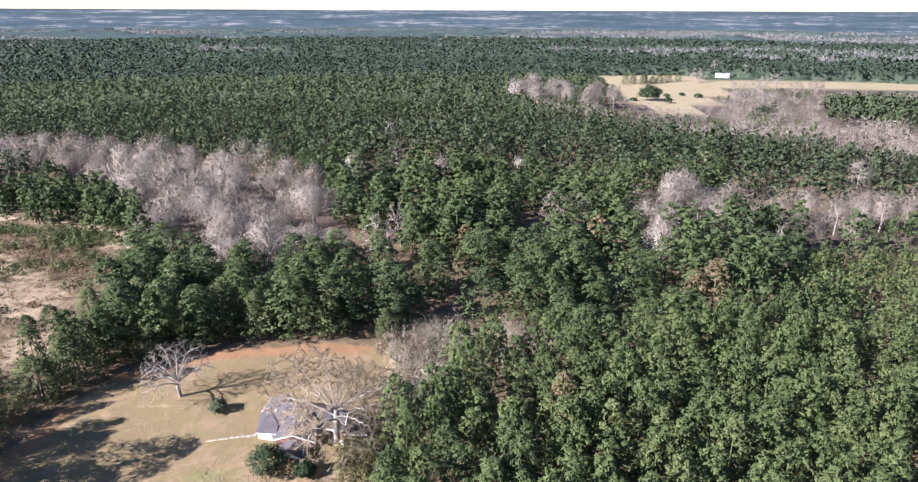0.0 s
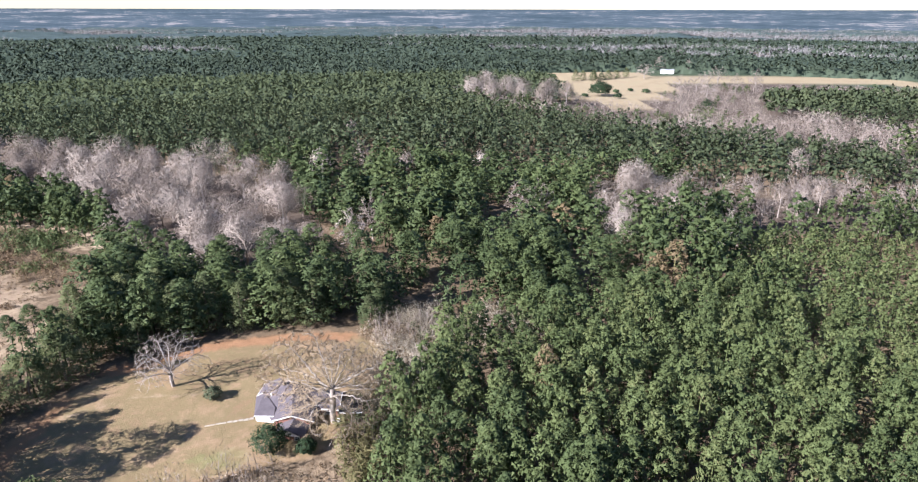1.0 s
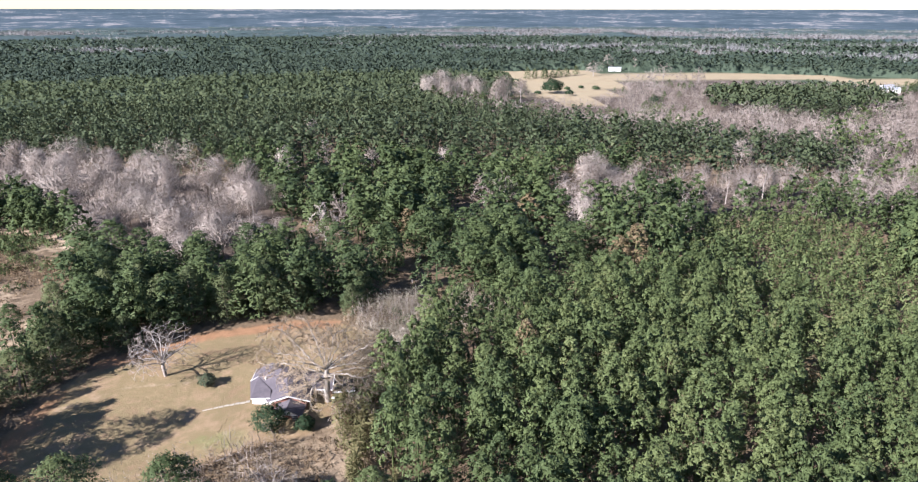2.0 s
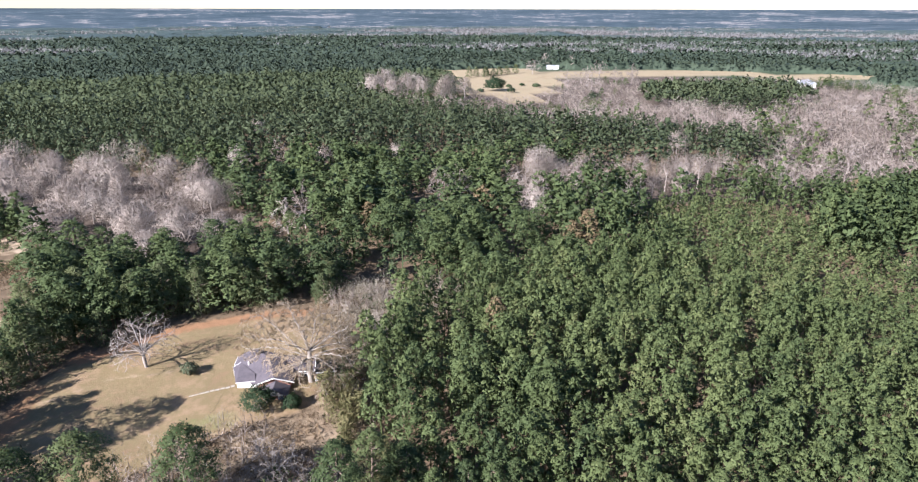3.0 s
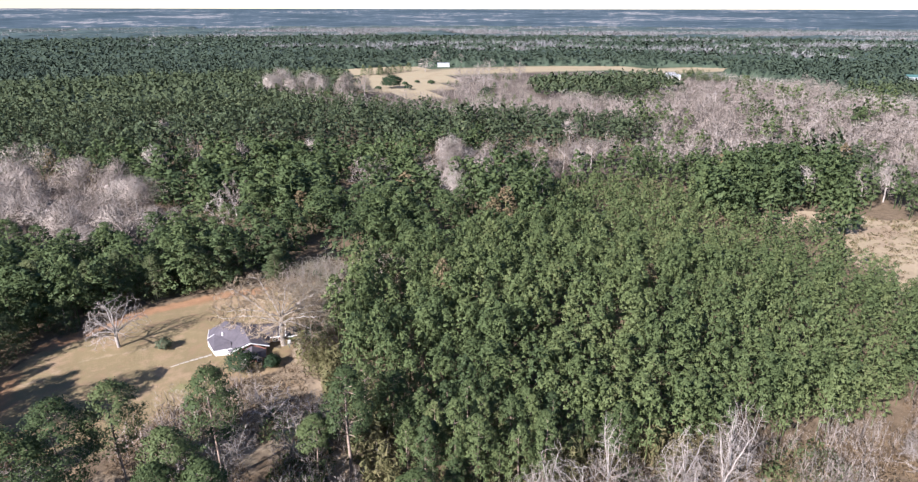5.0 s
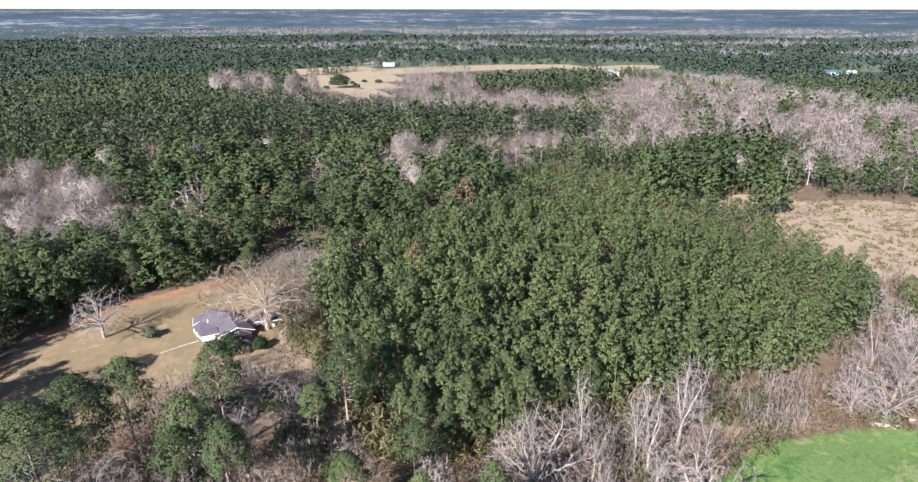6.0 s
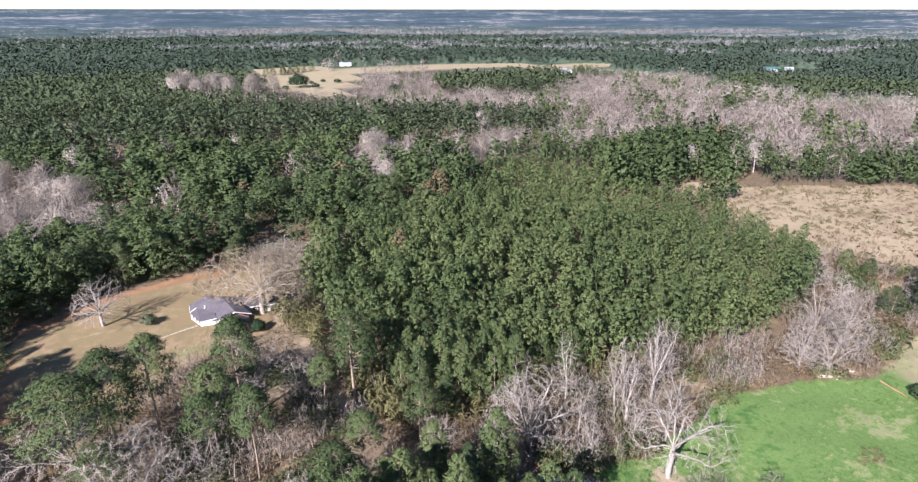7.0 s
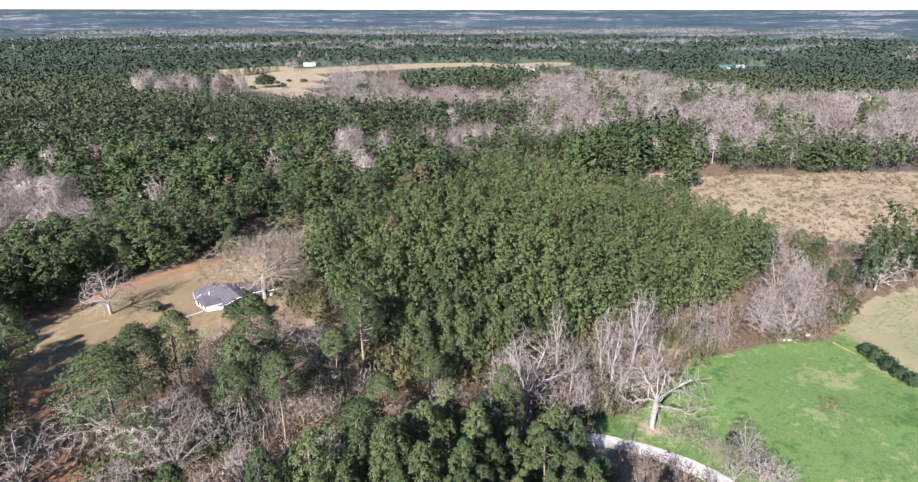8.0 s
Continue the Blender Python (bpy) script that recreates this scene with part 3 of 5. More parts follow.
def grow_branched(seed, height, spread, girth, fork, points, step, kill, twigs, twig_len, twig_w, limbs=10, sink=0.0, lean=(0, 0), outer=0.4, thin=False):
    """A leafless tree: a stem, arched limbs to a lumpy dome, and branches that fill it. sink: how far the skirt hangs below the fork."""
    rng = np.random.default_rng(seed)
    z0 = fork * height
    mid = np.array([lean[0], lean[1], z0])

    def place(th, ph, r):
        lump = 1 + 0.14 * np.sin(2 * ph + seed) + 0.12 * np.sin(3 * ph - seed * 2) * np.sin(th)
        up = np.cos(th) * np.where(np.cos(th) < 0, 0.55, 1.0)
        return mid + (r * lump)[:, None] * np.stack([spread * np.sin(th) * np.cos(ph), spread * np.sin(th) * np.sin(ph), (height - z0) * up], 1)
    cloud = place(np.arccos(rng.uniform(-sink, 1.0, points)), rng.uniform(0, 2 * math.pi, points), rng.uniform(outer ** 2.4, 1, points) ** (1 / 2.4))
    m = max(4, int(z0 / step) + 1)
    u = np.linspace(0, 1, m)
    P = [np.array([lean[0] * 0.3 * a * a + 0.1 * math.sin(a * 5 + seed), lean[1] * 0.3 * a * a + 0.1 * math.cos(a * 4 + seed), -0.4 + (z0 + 0.3) * a]) for a in u]
    par = [-1] + list(range(m - 1))
    tips = place(np.arccos(np.linspace(-sink * 0.6, 0.97, limbs)), np.arange(limbs) * 2.4 + rng.uniform(-0.4, 0.4, limbs), rng.uniform(0.6, 0.85, limbs))
    for i, tip in enumerate(tips):
        at = m - 1 - int(rng.integers(0, max(2, m // 3))) if i < limbs * 0.6 else m - 1
        a = P[at]
        far = np.linalg.norm(tip - a)
        bend = a * 0.5 + tip * 0.5 + np.array([0, 0, 0.18 * far * (1 - i / limbs)])
        last = at
        n = max(3, int(far / step))
        for t in np.linspace(0, 1, n + 1)[1:]:
            P.append((1 - t) ** 2 * a + 2 * t * (1 - t) * bend + t * t * tip + rng.normal(size=3) * 0.18 * step * math.sqrt(t))
            par.append(last)
            last = len(P) - 1
    P, par = colonise(seed, np.array(P), par, cloud, step, kill)
    N = len(P)
    rad = np.zeros(N)
    for i in range(N - 1, 0, -1):
        rad[i] = 1.0 if rad[i] == 0 else math.sqrt(rad[i])
        rad[par[i]] += rad[i] ** 2
    rad[0] = math.sqrt(rad[0])
    tip = 0.024
    rad = tip * np.maximum(rad, 1.0) ** (math.log(girth / tip) / math.log(max(rad[0], 1.5)))
    main = [-1] * N
    for i in range(1, N):
        if main[par[i]] < 0 or rad[i] > rad[main[par[i]]]:
            main[par[i]] = i
    trunk, boughs = None, []
    for h in [0] + [i for i in range(1, N) if main[par[i]] != i]:
        chain, i = ([par[h]] if h else []) + [h], h
        while main[i] >= 0:
            i = main[i]
            chain.append(i)
        if thin and len(chain) > 3:
            chain = chain[:1] + chain[1:-1:2] + chain[-1:]
        rr = rad[chain].copy()
        if h:
            rr[0] = min(rr[0], rr[1] * 1.2)
        rr[-1] *= 0.5
        t = tube(P[chain], rr, 7 if rr[0] > 0.3 else 5 if rr[0] > 0.12 else 3)
        if h:
            boughs.append(t)
        else:
            trunk = t
    fine = np.nonzero((rad < tip * 3.0) & (np.arange(N) >= m))[0]
    k = np.repeat(fine, twigs)
    grow = unit(P[k] - P[np.array(par)[k]])
    way = unit(grow + 0.75 * rng.normal(size=(len(k), 3)) + np.array([0, 0, 0.12]))
    at = P[k] - grow * step * rng.uniform(0, 1, (len(k), 1))
    side = unit(np.cross(way, rng.normal(size=way.shape))) * twig_w * 0.5
    L = twig_len * rng.uniform(0.5, 1.3, (len(k), 1))
    v = np.stack([at - side, at + side, at + way * L], 1).reshape(-1, 3)
    return trunk, join(boughs), (v, np.arange(len(v)).reshape(-1, 3))


def make_branched(seed, place, label, height, spread, girth, group="", fork=0.35, points=600, step=0.6, kill=0.9, twigs=4, twig_len=1.0, twig_w=0.05, name="hardwood_tree", turn=0.0, bark=None, twig=None, **form):
    t = thing(name, label, "tree", (place[0], place[1], float(ground_z(*place)) - 0.05), turn, group)
    a, b, c = grow_branched(seed, height, spread, girth, fork, points, step, kill, twigs, twig_len, twig_w, **form)
    hang("trunk", mesh_np("trunk", *a, bark or m_bark_pale, smooth=True), t)
    hang("branching", mesh_np("branching", *b, bark or m_bark_pale, smooth=True), t)
    f, n = rounded(*c, 0.6)
    hang("crown", mesh_np("crown", c[0], f, twig or m_twig, normals=n), t, "fine leafless twigs")
    return t


def scatter(protos, at, turn, size, tall, tint, share):
    """Many trees as one mesh: each place takes one of the forms, turned and scaled."""
    which = np.arange(len(at)) % len(protos)
    vs, ts, cs, n = [], [], [], 0
    ns = []
    for k, form in enumerate(protos):
        v, f, nv = form if len(form) == 3 else (form[0], *rounded(*form, share))
        sel = np.nonzero(which == k)[0]
        if not len(sel):
            continue
        co, si = np.cos(turn[sel])[:, None], np.sin(turn[sel])[:, None]
        s, h = size[sel][:, None], tall[sel][:, None]
        x = (v[None, :, 0] * co - v[None, :, 1] * si) * s + at[sel, 0][:, None]
        y = (v[None, :, 0] * si + v[None, :, 1] * co) * s + at[sel, 1][:, None]
        z = v[None, :, 2] * h + at[sel, 2][:, None]
        vs.append(np.stack([x, y, z], -1).reshape(-1, 3))
        ns.append(np.stack([nv[None, :, 0] * co - nv[None, :, 1] * si, nv[None, :, 0] * si + nv[None, :, 1] * co, nv[None, :, 2] + 0 * h], -1).reshape(-1, 3))
        ts.append((f[None] + (np.arange(len(sel)) * len(v))[:, None, None]).reshape(-1, 3) + n)
        cs.append(np.repeat(tint[sel], len(v)))
        n += len(v) * len(sel)
    return np.concatenate(vs), np.concatenate(ts), np.concatenate(cs), np.concatenate(ns)


def bare_far(seed, slivers, width, height=14.0, radius=4.0, trunk_w=0.35, base=0.42, upright=0.0, shell=0.62):
    """A far leafless tree: a stem, a few rising limbs and a dome of short fine twigs."""
    rng = np.random.default_rng(seed)
    big = max(7, slivers // 16)
    n = slivers - big
    th, ph = np.arccos(rng.uniform(-0.22, 1.0, n)), rng.uniform(0, 2 * math.pi, n)
    lump = 1 + 0.14 * np.sin(3 * ph + seed) * np.sin(th) + 0.1 * np.sin(5 * th + 2 * ph)
    nor = np.stack([np.sin(th) * np.cos(ph), np.sin(th) * np.sin(ph), np.cos(th)], 1)
    room = np.array([radius, radius, (1 - base) * height])
    tip = np.array([0, 0, base * height]) + nor * room * (lump * rng.uniform(shell, 1.04, n))[:, None]
    way = unit(nor * (1 - 0.5 * upright) + np.array([0, 0, 0.1 + upright]) + 0.7 * rng.normal(size=(n, 3)))
    root = tip - way * radius * rng.uniform(0.22, 0.5, (n, 1))
    side = unit(np.cross(way, rng.normal(size=(n, 3)))) * width * 0.5
    v = np.stack([root - side, root + side, tip], 1).reshape(-1, 3)
    pieces = [(v, np.arange(3 * n).reshape(-1, 3))]
    a, t2 = np.arange(big) * 2.4 + rng.uniform(-0.4, 0.4, big), np.arccos(np.linspace(0.1, 0.95, big))
    root = np.stack([0 * a, 0 * a, height * rng.uniform(0.22, 0.5, big)], 1)
    tip = np.array([0, 0, base * height]) + np.stack([np.sin(t2) * np.cos(a), np.sin(t2) * np.sin(a), np.cos(t2)], 1) * room * 0.85
    side = unit(np.cross(tip - root, rng.normal(size=(big, 3)))) * width * 0.55
    pieces.append((np.stack([root - side, root + side, tip], 1).reshape(-1, 3), np.arange(3 * big).reshape(-1, 3)))
    pieces.append(tube([(0, 0, -0.3), (0.1, 0.05, height * 0.35), (0.05, 0.2, height * 0.62)], [trunk_w * 0.5, trunk_w * 0.3, 0.03], 3))
    return join(pieces)


def tuft(seed, n, height, radius, length, width):
    """A low bush or clump of dry weeds."""
    rng = np.random.default_rng(seed)
    a, r = rng.uniform(0, 6.283, n), radius * np.sqrt(rng.uniform(0, 1, n))
    z = height * rng.uniform(0.05, 1.0, n) * np.sqrt(np.clip(1.05 - (r / radius) ** 2, 0, 1))
    at = np.stack([r * np.cos(a), r * np.sin(a), z], 1)
    face = unit(rng.normal(size=(n, 3)) * np.array([1, 1, 0.6]) + at * np.array([0.4, 0.4, 0.1]))
    return blades(rng, at, face, length, width)


def planted(box, step, seed, jitter=0.42):
    """Places on an uneven grid."""
    rng = np.random.default_rng(seed)
    x, y = np.meshgrid(np.arange(box[0], box[1], step), np.arange(box[2], box[3], step))
    x, y = x.ravel(), y.ravel()
    return x + rng.uniform(-jitter, jitter, len(x)) * step, y + rng.uniform(-jitter, jitter, len(x)) * step


def in_sector(x, y, margin=0.0):
    """The stretch of country before the flight: a sector that opens to the north-east."""
    a = np.degrees(np.arctan2(x + 40, y + 75))
    return (a > -37 - margin) & (a < 80 + margin)


def any_of(polys, x, y):
    hit = np.zeros(np.shape(x), bool)
    for p in polys:
        hit |= inside(p, x, y)
    return hit


PINE_PATCH = [(254, 442), (290, 520), (440, 520), (420, 440), (306, 385)]
FIELD_MARGIN = [(360, 705), (480, 650), (510, 612), (600, 590), (700, 596), (690, 556), (560, 552), (460, 566), (395, 650)]
OPEN = (FIELD_MARGIN, LAWN, GREEN, CLEARING, GLADE, FAR_FIELD, FAR_YARD, LEFT_FIELD, SOUTH, BRUSH_BACK, ROADSIDE)
BARE = (BARE_LEFT, BARE_STRIP, BARE_BELT)
HOME = (-30.0, -20.0)
from collections import namedtuple
Stand = namedtuple("Stand", "x y z turn size tall tint")


def stand(x, y, seed, lo=0.86, hi=1.32):
    rng = np.random.default_rng(seed)
    n = len(x)
    size = rng.uniform(lo, hi, n)
    return Stand(x, y, ground_z(x, y), rng.uniform(0, 6.283, n), size, size * rng.uniform(0.9, 1.12, n) * (0.78 + 0.26 * lumps(x, y, 40, 2) + 0.1 * lumps(x, y, 11, 3)),
                 np.clip(rng.uniform(0, 1, n) * 0.6 + 0.4 * lumps(x, y, 30, 6), 0, 1))


def wood(name, protos, s, keep, mat, label, tall=1.0, size=1.0, share=0.6):
    k = np.nonzero(keep)[0]
    if not len(k):
        return
    v, f, c, n = scatter(protos, np.stack([s.x[k], s.y[k], s.z[k]], 1), s.turn[k], s.size[k] * size, s.tall[k] * tall, s.tint[k], share)
    return tagged(new(name, mesh_np(name, v, f, mat, tint=c, normals=n)), label, "woodland", kind="stuff")


# hardwoods that stand out singly among the pines
HARDWOODS = [(-26, 191), (35, 226), (-8, 289), (29, 298), (-42, 377), (-47, 284), (66, 194), (96, 256), (99, 186), (181, 281), (159, 228), (-61, 261), (43, 224), (-54, 223), (89, 257), (90, 262), (-30, 300),
             (227, 128), (206, 140), (257, 120), (213, 238), (240, 126), (93, 259), (80, 228), (-20, 204)]

# near pine wood: one tree after another, then joined stands farther off
px, py = planted((-260, 420, -123.8, 420), 4.25, 11)
keep = (py > -40) | ((px < 5) & (px > -170))
px, py = px[keep], py[keep]
free = ~any_of(OPEN, px, py) & (~any_of(BARE, px, py) | any_of((PINE_ROW, PINE_PATCH, PINE_CLUMPS), px, py)) & (near_line(LANE, px, py) > 8.5)
young = inside([(-40, 128), (36, 128), (80, 150), (110, 190), (150, 200), (170, 170), (176, 100), (150, 40), (60, 20), (-60, -60), (-22, 40)], px, py)
free &= np.where(young, lumps(px, py, 10, 77) > 0.09, lumps(px, py, 14, 9) > 0.13) & (np.random.default_rng(5).uniform(size=len(px)) > 0.07)
full = inside(MATURE, px, py)
PLANTATION = [(-40, 128), (36, 128), (80, 150), (110, 190), (150, 200), (170, 170), (150, 140), (176, 100), (160, 80), (150, 40), (60, 20), (-60, -60), (-60, 20), (-22, 40)]
young = inside(PLANTATION, px, py)
free &= young | (np.random.default_rng(6).uniform(size=len(px)) > np.where(full, 0.66, 0.32))
for hx, hy in HARDWOODS:
    free &= (np.hypot(px - hx, py - hy) > 6) & (np.hypot(px - hx * 0.945, py - hy * 0.945 + 4.5) > 6)
free &= near_line(LAWN + LAWN[:1], px, py) > 4.5
px, py = px[free], py[free]
away = np.hypot(px - HOME[0], py - HOME[1])
pines = stand(px, py, 21)
full = inside(MATURE, px, py)
lower = np.where(inside(PLANTATION, px, py), np.clip(1 - 0.0048 * (px - 50), 0.52, 1.0), 1.0)
row = inside(PINE_ROW, px, py)
pines = pines._replace(size=pines.size * np.where(full, 1.42, np.where(inside(PLANTATION, px, py), 0.84, 1.0)) * (0.4 + 0.6 * lower) * np.where(row, 1.2, 1.0), tall=pines.tall * np.where(full, 1.14, 1.0) * np.where(row, 1.25, lower), tint=np.clip(pines.tint + np.where(inside(PLANTATION, px, py), np.clip((px - 20) / 260, 0, 0.18), -0.36 * pines.tint - 0.05), 0, 0.92))
pines = pines._replace(tint=np.where(np.random.default_rng(8).uniform(size=len(px)) < 0.012, 1.2, pines.tint))
shade = np.minimum.reduce([near_line(LANE, px + 0.89 * k, py + 0.45 * k) for k in (9, 14, 19, 24)]) < 4
pines = pines._replace(tall=pines.tall * np.where(shade & (py > -16) & (py < 16), 0.78, 1.0))
ranked = np.argsort(np.where(in_sector(px, py), away, 1e9))
singles = np.zeros(len(px), bool)
singles[ranked[:270]] = True
FORMS = [make_pine(60 + k, h, lo, r, "dense green plantation pine with a rounded crown", "plantation pines", place=(px[ranked[k]], py[ranked[k]]))
         for k, (h, lo, r) in enumerate(((14.5, 4.6, 3.2), (15.5, 5.0, 3.1), (13.6, 4.0, 3.4), (15.0, 5.4, 3.0), (14.2, 4.4, 3.5)))]
for n, k in enumerate(ranked[5:270]):
    copy_thing(FORMS[n % 5], pose(px[k], py[k], pines.z[k] - 0.05, 0, 0, math.degrees(pines.turn[k])) @ Matrix.Diagonal((pines.size[k], pines.size[k], pines.tall[k], 1)))


def joined_forms(count, clumps, leaves, length, width, seed, low=4.6, cone=0.35, radius=3.25, fat=1.0):
    out = []
    for k in range(count):
        (v, f, n), c = pine_crown(seed + k, 14.5, low, radius, clumps, leaves, length, width, 0.0, cone, 0.8, fat)
        v2, f2 = tube([(0, 0, -0.3), (0, 0.1, 12.5)], [0.18, 0.05], 3)
        out.append((np.concatenate([v, v2]), np.concatenate([f, f2 + len(v)]), np.concatenate([n, unit(v2 * np.array([1, 1, 0]))])))
    return out


see = in_sector(px, py)
full = (full & (px < 60)) | (px < -95) | row | any_of((PINE_CLUMPS,), px, py)
wood("pine_wood", joined_forms(6, 42, 15, 0.8, 0.34, 200), pines, ~singles & see & ~full & (away < 200), m_pine_joined, "dense green pine wood with rounded crowns", share=0.35)
wood("pine_wood", joined_forms(6, 24, 6, 1.3, 0.6, 230), pines, see & ~full & (away >= 200) & (away < 330), m_pine_joined, "dense green pine wood with rounded crowns")
wood("pine_wood", joined_forms(7, 56, 17, 0.76, 0.33, 210, 1.5, 0.45, 3.9), pines, ~singles & see & full & (away < 215), m_pine_joined, "broad full-skirted pines of uneven height", 0.80, 1.0, 0.35)
wood("pine_wood", joined_forms(7, 30, 7, 1.4, 0.7, 240, 2.0, 0.4, 3.7), pines, see & full & (away >= 215) & (away < 330), m_pine_joined, "broad full-skirted pines of uneven height", 0.86, 1.0, 0.4)
wood("pine_wood", joined_forms(9, 14, 4, 1.5, 0.85, 260, 5.0), pines, see & (away >= 330), m_pine_mid, "dense green pine wood with rounded crowns", share=0.7)
wood("pine_wood", joined_forms(5, 6, 4, 2.5, 1.3, 340), pines, ~see, m_pine_mid, "dense green pine wood behind the flight")

def spray_forms(count, sprays, length, width, radius, seed, height=13.5, low=8.5):
    """Far crowns: a few broad needle sprays round a top, which shade as one soft form."""
    out = []
    for k in range(count):
        rng = np.random.default_rng(seed + k)
        th, ph = np.arccos((np.arange(sprays) + rng.uniform(0.2, 0.8, sprays)) / sprays), np.arange(sprays) * 2.4 + rng.uniform(0, 1, sprays)
        n = np.stack([np.sin(th) * np.cos(ph), np.sin(th) * np.sin(ph), np.cos(th)], 1)
        at = n * np.array([radius, radius, height - low]) * rng.uniform(0.65, 1.0, (sprays, 1)) + np.array([0, 0, low])
        v, f = blades(rng, at, unit(n + 0.4 * rng.normal(size=n.shape)), length, width)
        out.append((v, *facing(v, f, unit(0.4 * n + 0.1 * rng.normal(size=n.shape) + np.array([0, 0, 0.6])))))
    return out


fx, fy = planted((-700, 950, 120, 950), 5.2, 12)
d = np.hypot(fx - HOME[0], fy - HOME[1])
free = in_sector(fx, fy) & ((fx < -260) | (fx > 420) | (fy > 420)) & (d < 980) & ~any_of(OPEN, fx, fy) & (~any_of(BARE, fx, fy) | inside(PINE_PATCH, fx, fy))
fx, fy, d = fx[free], fy[free], d[free]
far = stand(fx, fy, 22)
wood("pine_wood", joined_forms(9, 11, 4, 1.6, 0.95, 290, 6.0), far, d < 500, m_pine_mid, "dense dark green pine wood farther off")
wood("pine_wood", spray_forms(9, 13, 2.4, 1.8, 2.6, 420), far, (d >= 500) & (d < 700), m_pine_mid, "dense dark green pine wood farther off")
# From 700 m out the needle colour includes haze.
wood("pine_wood", spray_forms(9, 8, 2.6, 2.0, 2.3, 440, 13.0, 9.5), far, (d >= 700) & (np.arange(len(d)) % 4 < 3), m_pine_far_haze, "dense dark green pine wood farther off")


def canopy(name, near, reach, step, turn, mat, label, rough, grow):
    """A far closed canopy as one uneven sheet of crowns that falls to the ground at every opening."""
    rr = [near]
    while rr[-1] < reach:
        rr.append(rr[-1] + step)
        step *= grow
    R, A = np.meshgrid(np.array(rr), np.radians(np.arange(-44, 88, turn)), indexing="ij")
    rng = np.random.default_rng(int(near))
    R = R + (rng.uniform(size=R.shape) - 0.5) * 0.6 * np.gradient(np.array(rr))[:, None]
    A = A + (rng.uniform(size=A.shape) - 0.5) * 0.6 * math.radians(turn)
    X, Y = HOME[0] + R * np.sin(A), HOME[1] + R * np.cos(A)
    covered = ~any_of(OPEN, X, Y) & ~any_of(BARE, X, Y) & ~leafless_at(X, Y, R)
    for _ in range(2):
        p = np.pad(covered, 1, mode="edge")
        covered = p[1:-1, 1:-1] & p[:-2, 1:-1] & p[2:, 1:-1] & p[1:-1, :-2] & p[1:-1, 2:]
    top = np.where(R < 980, 9.2, 11.0) + rough * (rng.uniform(size=X.shape) - 0.5) + 2.5 * (lumps(X, Y, 34, 81) - 0.5) + 2 * (lumps(X, Y, 140, 82) - 0.5)
    Z = ground_z(X, Y) + np.where(covered, top, -1.5)
    tint = np.clip(0.25 * rng.uniform(size=X.shape) + 0.5 * lumps(X, Y, 110, 83) + 0.35 * lumps(X, Y, 22, 84) - 0.05, 0, 1)
    n, m = X.shape
    i = (np.arange(n - 1)[:, None] * m + np.arange(m - 1)[None]).ravel()
    tris = np.concatenate([np.stack([i, i + m + 1, i + 1], 1), np.stack([i, i + m, i + m + 1], 1)])
    keep = covered.ravel()[tris].any(1)
    me = mesh_np(name, np.stack([X, Y, Z], -1).reshape(-1, 3), tris[keep], mat, tint=tint.ravel(), smooth=True)
    return tagged(new(name, me), label, "woodland", kind="stuff")


# Both canopy sheets carry distance haze in their colour.
canopy("far_wood", 520, 1700, 4.2, 0.32, m_pine_far_haze, "far dark pine canopy with blue-green haze in its colour", 4.4, 1.006)
canopy("far_wood", 1690, 2640, 11, 0.45, m_pine_distant_haze, "far dark pine canopy with blue-green haze in its colour", 3.0, 1.004)
fx, fy = planted((-1250, 1700, 0, 1700), 10.5, 16)
d = np.hypot(fx - HOME[0], fy - HOME[1])
fs = stand(fx, fy, 26)
free = in_sector(fx, fy) & ((d >= 980) | (fx > 950) | (fy > 950) | (fx < -700)) & (d > 700) & (d < 1680) & ~any_of(OPEN, fx, fy) & ~any_of(BARE, fx, fy) & ~leafless_at(fx, fy, d)
wood("far_wood", spray_forms(9, 7, 4.0, 2.6, 3.4, 460, 13.5, 9.5), fs, free, m_pine_far_haze, "far dark pine canopy with blue-green haze in its colour")
fx, fy = planted((-2100, 2650, -100, 2650), 16, 13)
d = np.hypot(fx - HOME[0], fy - HOME[1])
fs = stand(fx, fy, 23)
free = in_sector(fx, fy) & (d < 2600) & ~any_of(OPEN, fx, fy) & ~any_of(BARE, fx, fy) & leafless_at(fx, fy, d)
wood("far_wood", [bare_far(50 + k, 20, 1.1, 14.5, 8.0, 0.5) for k in range(6)], fs, free, m_twig_far, "far leafless grey-brown wood")

# leafless woods: broad hardwoods one by one where they stand nearest, joined along the creek behind
bx, by = planted((-320, 640, -60, 600), 7.6, 15)
b_in = any_of(BARE, bx, by) & ~inside(PINE_ROW, bx, by) & ~any_of((CLEARING, GLADE, FAR_FIELD, FAR_YARD, PINE_PATCH, PINE_CLUMPS), bx, by) & in_sector(bx, by, 4)
bx, by = bx[b_in], by[b_in]
bs = stand(bx, by, 25, 0.7, 1.45)
low_scrub = np.where((by > 420) & (bx > 110), 0.55, 1.0)
bs = bs._replace(tall=bs.tall * low_scrub, size=bs.size * (0.5 + 0.5 * low_scrub))
d = np.hypot(bx - HOME[0], by - HOME[1])
mixed = lumps(bx, by, 26, 12) * 0.7 + 0.3 * lumps(bx, by, 9, 13)
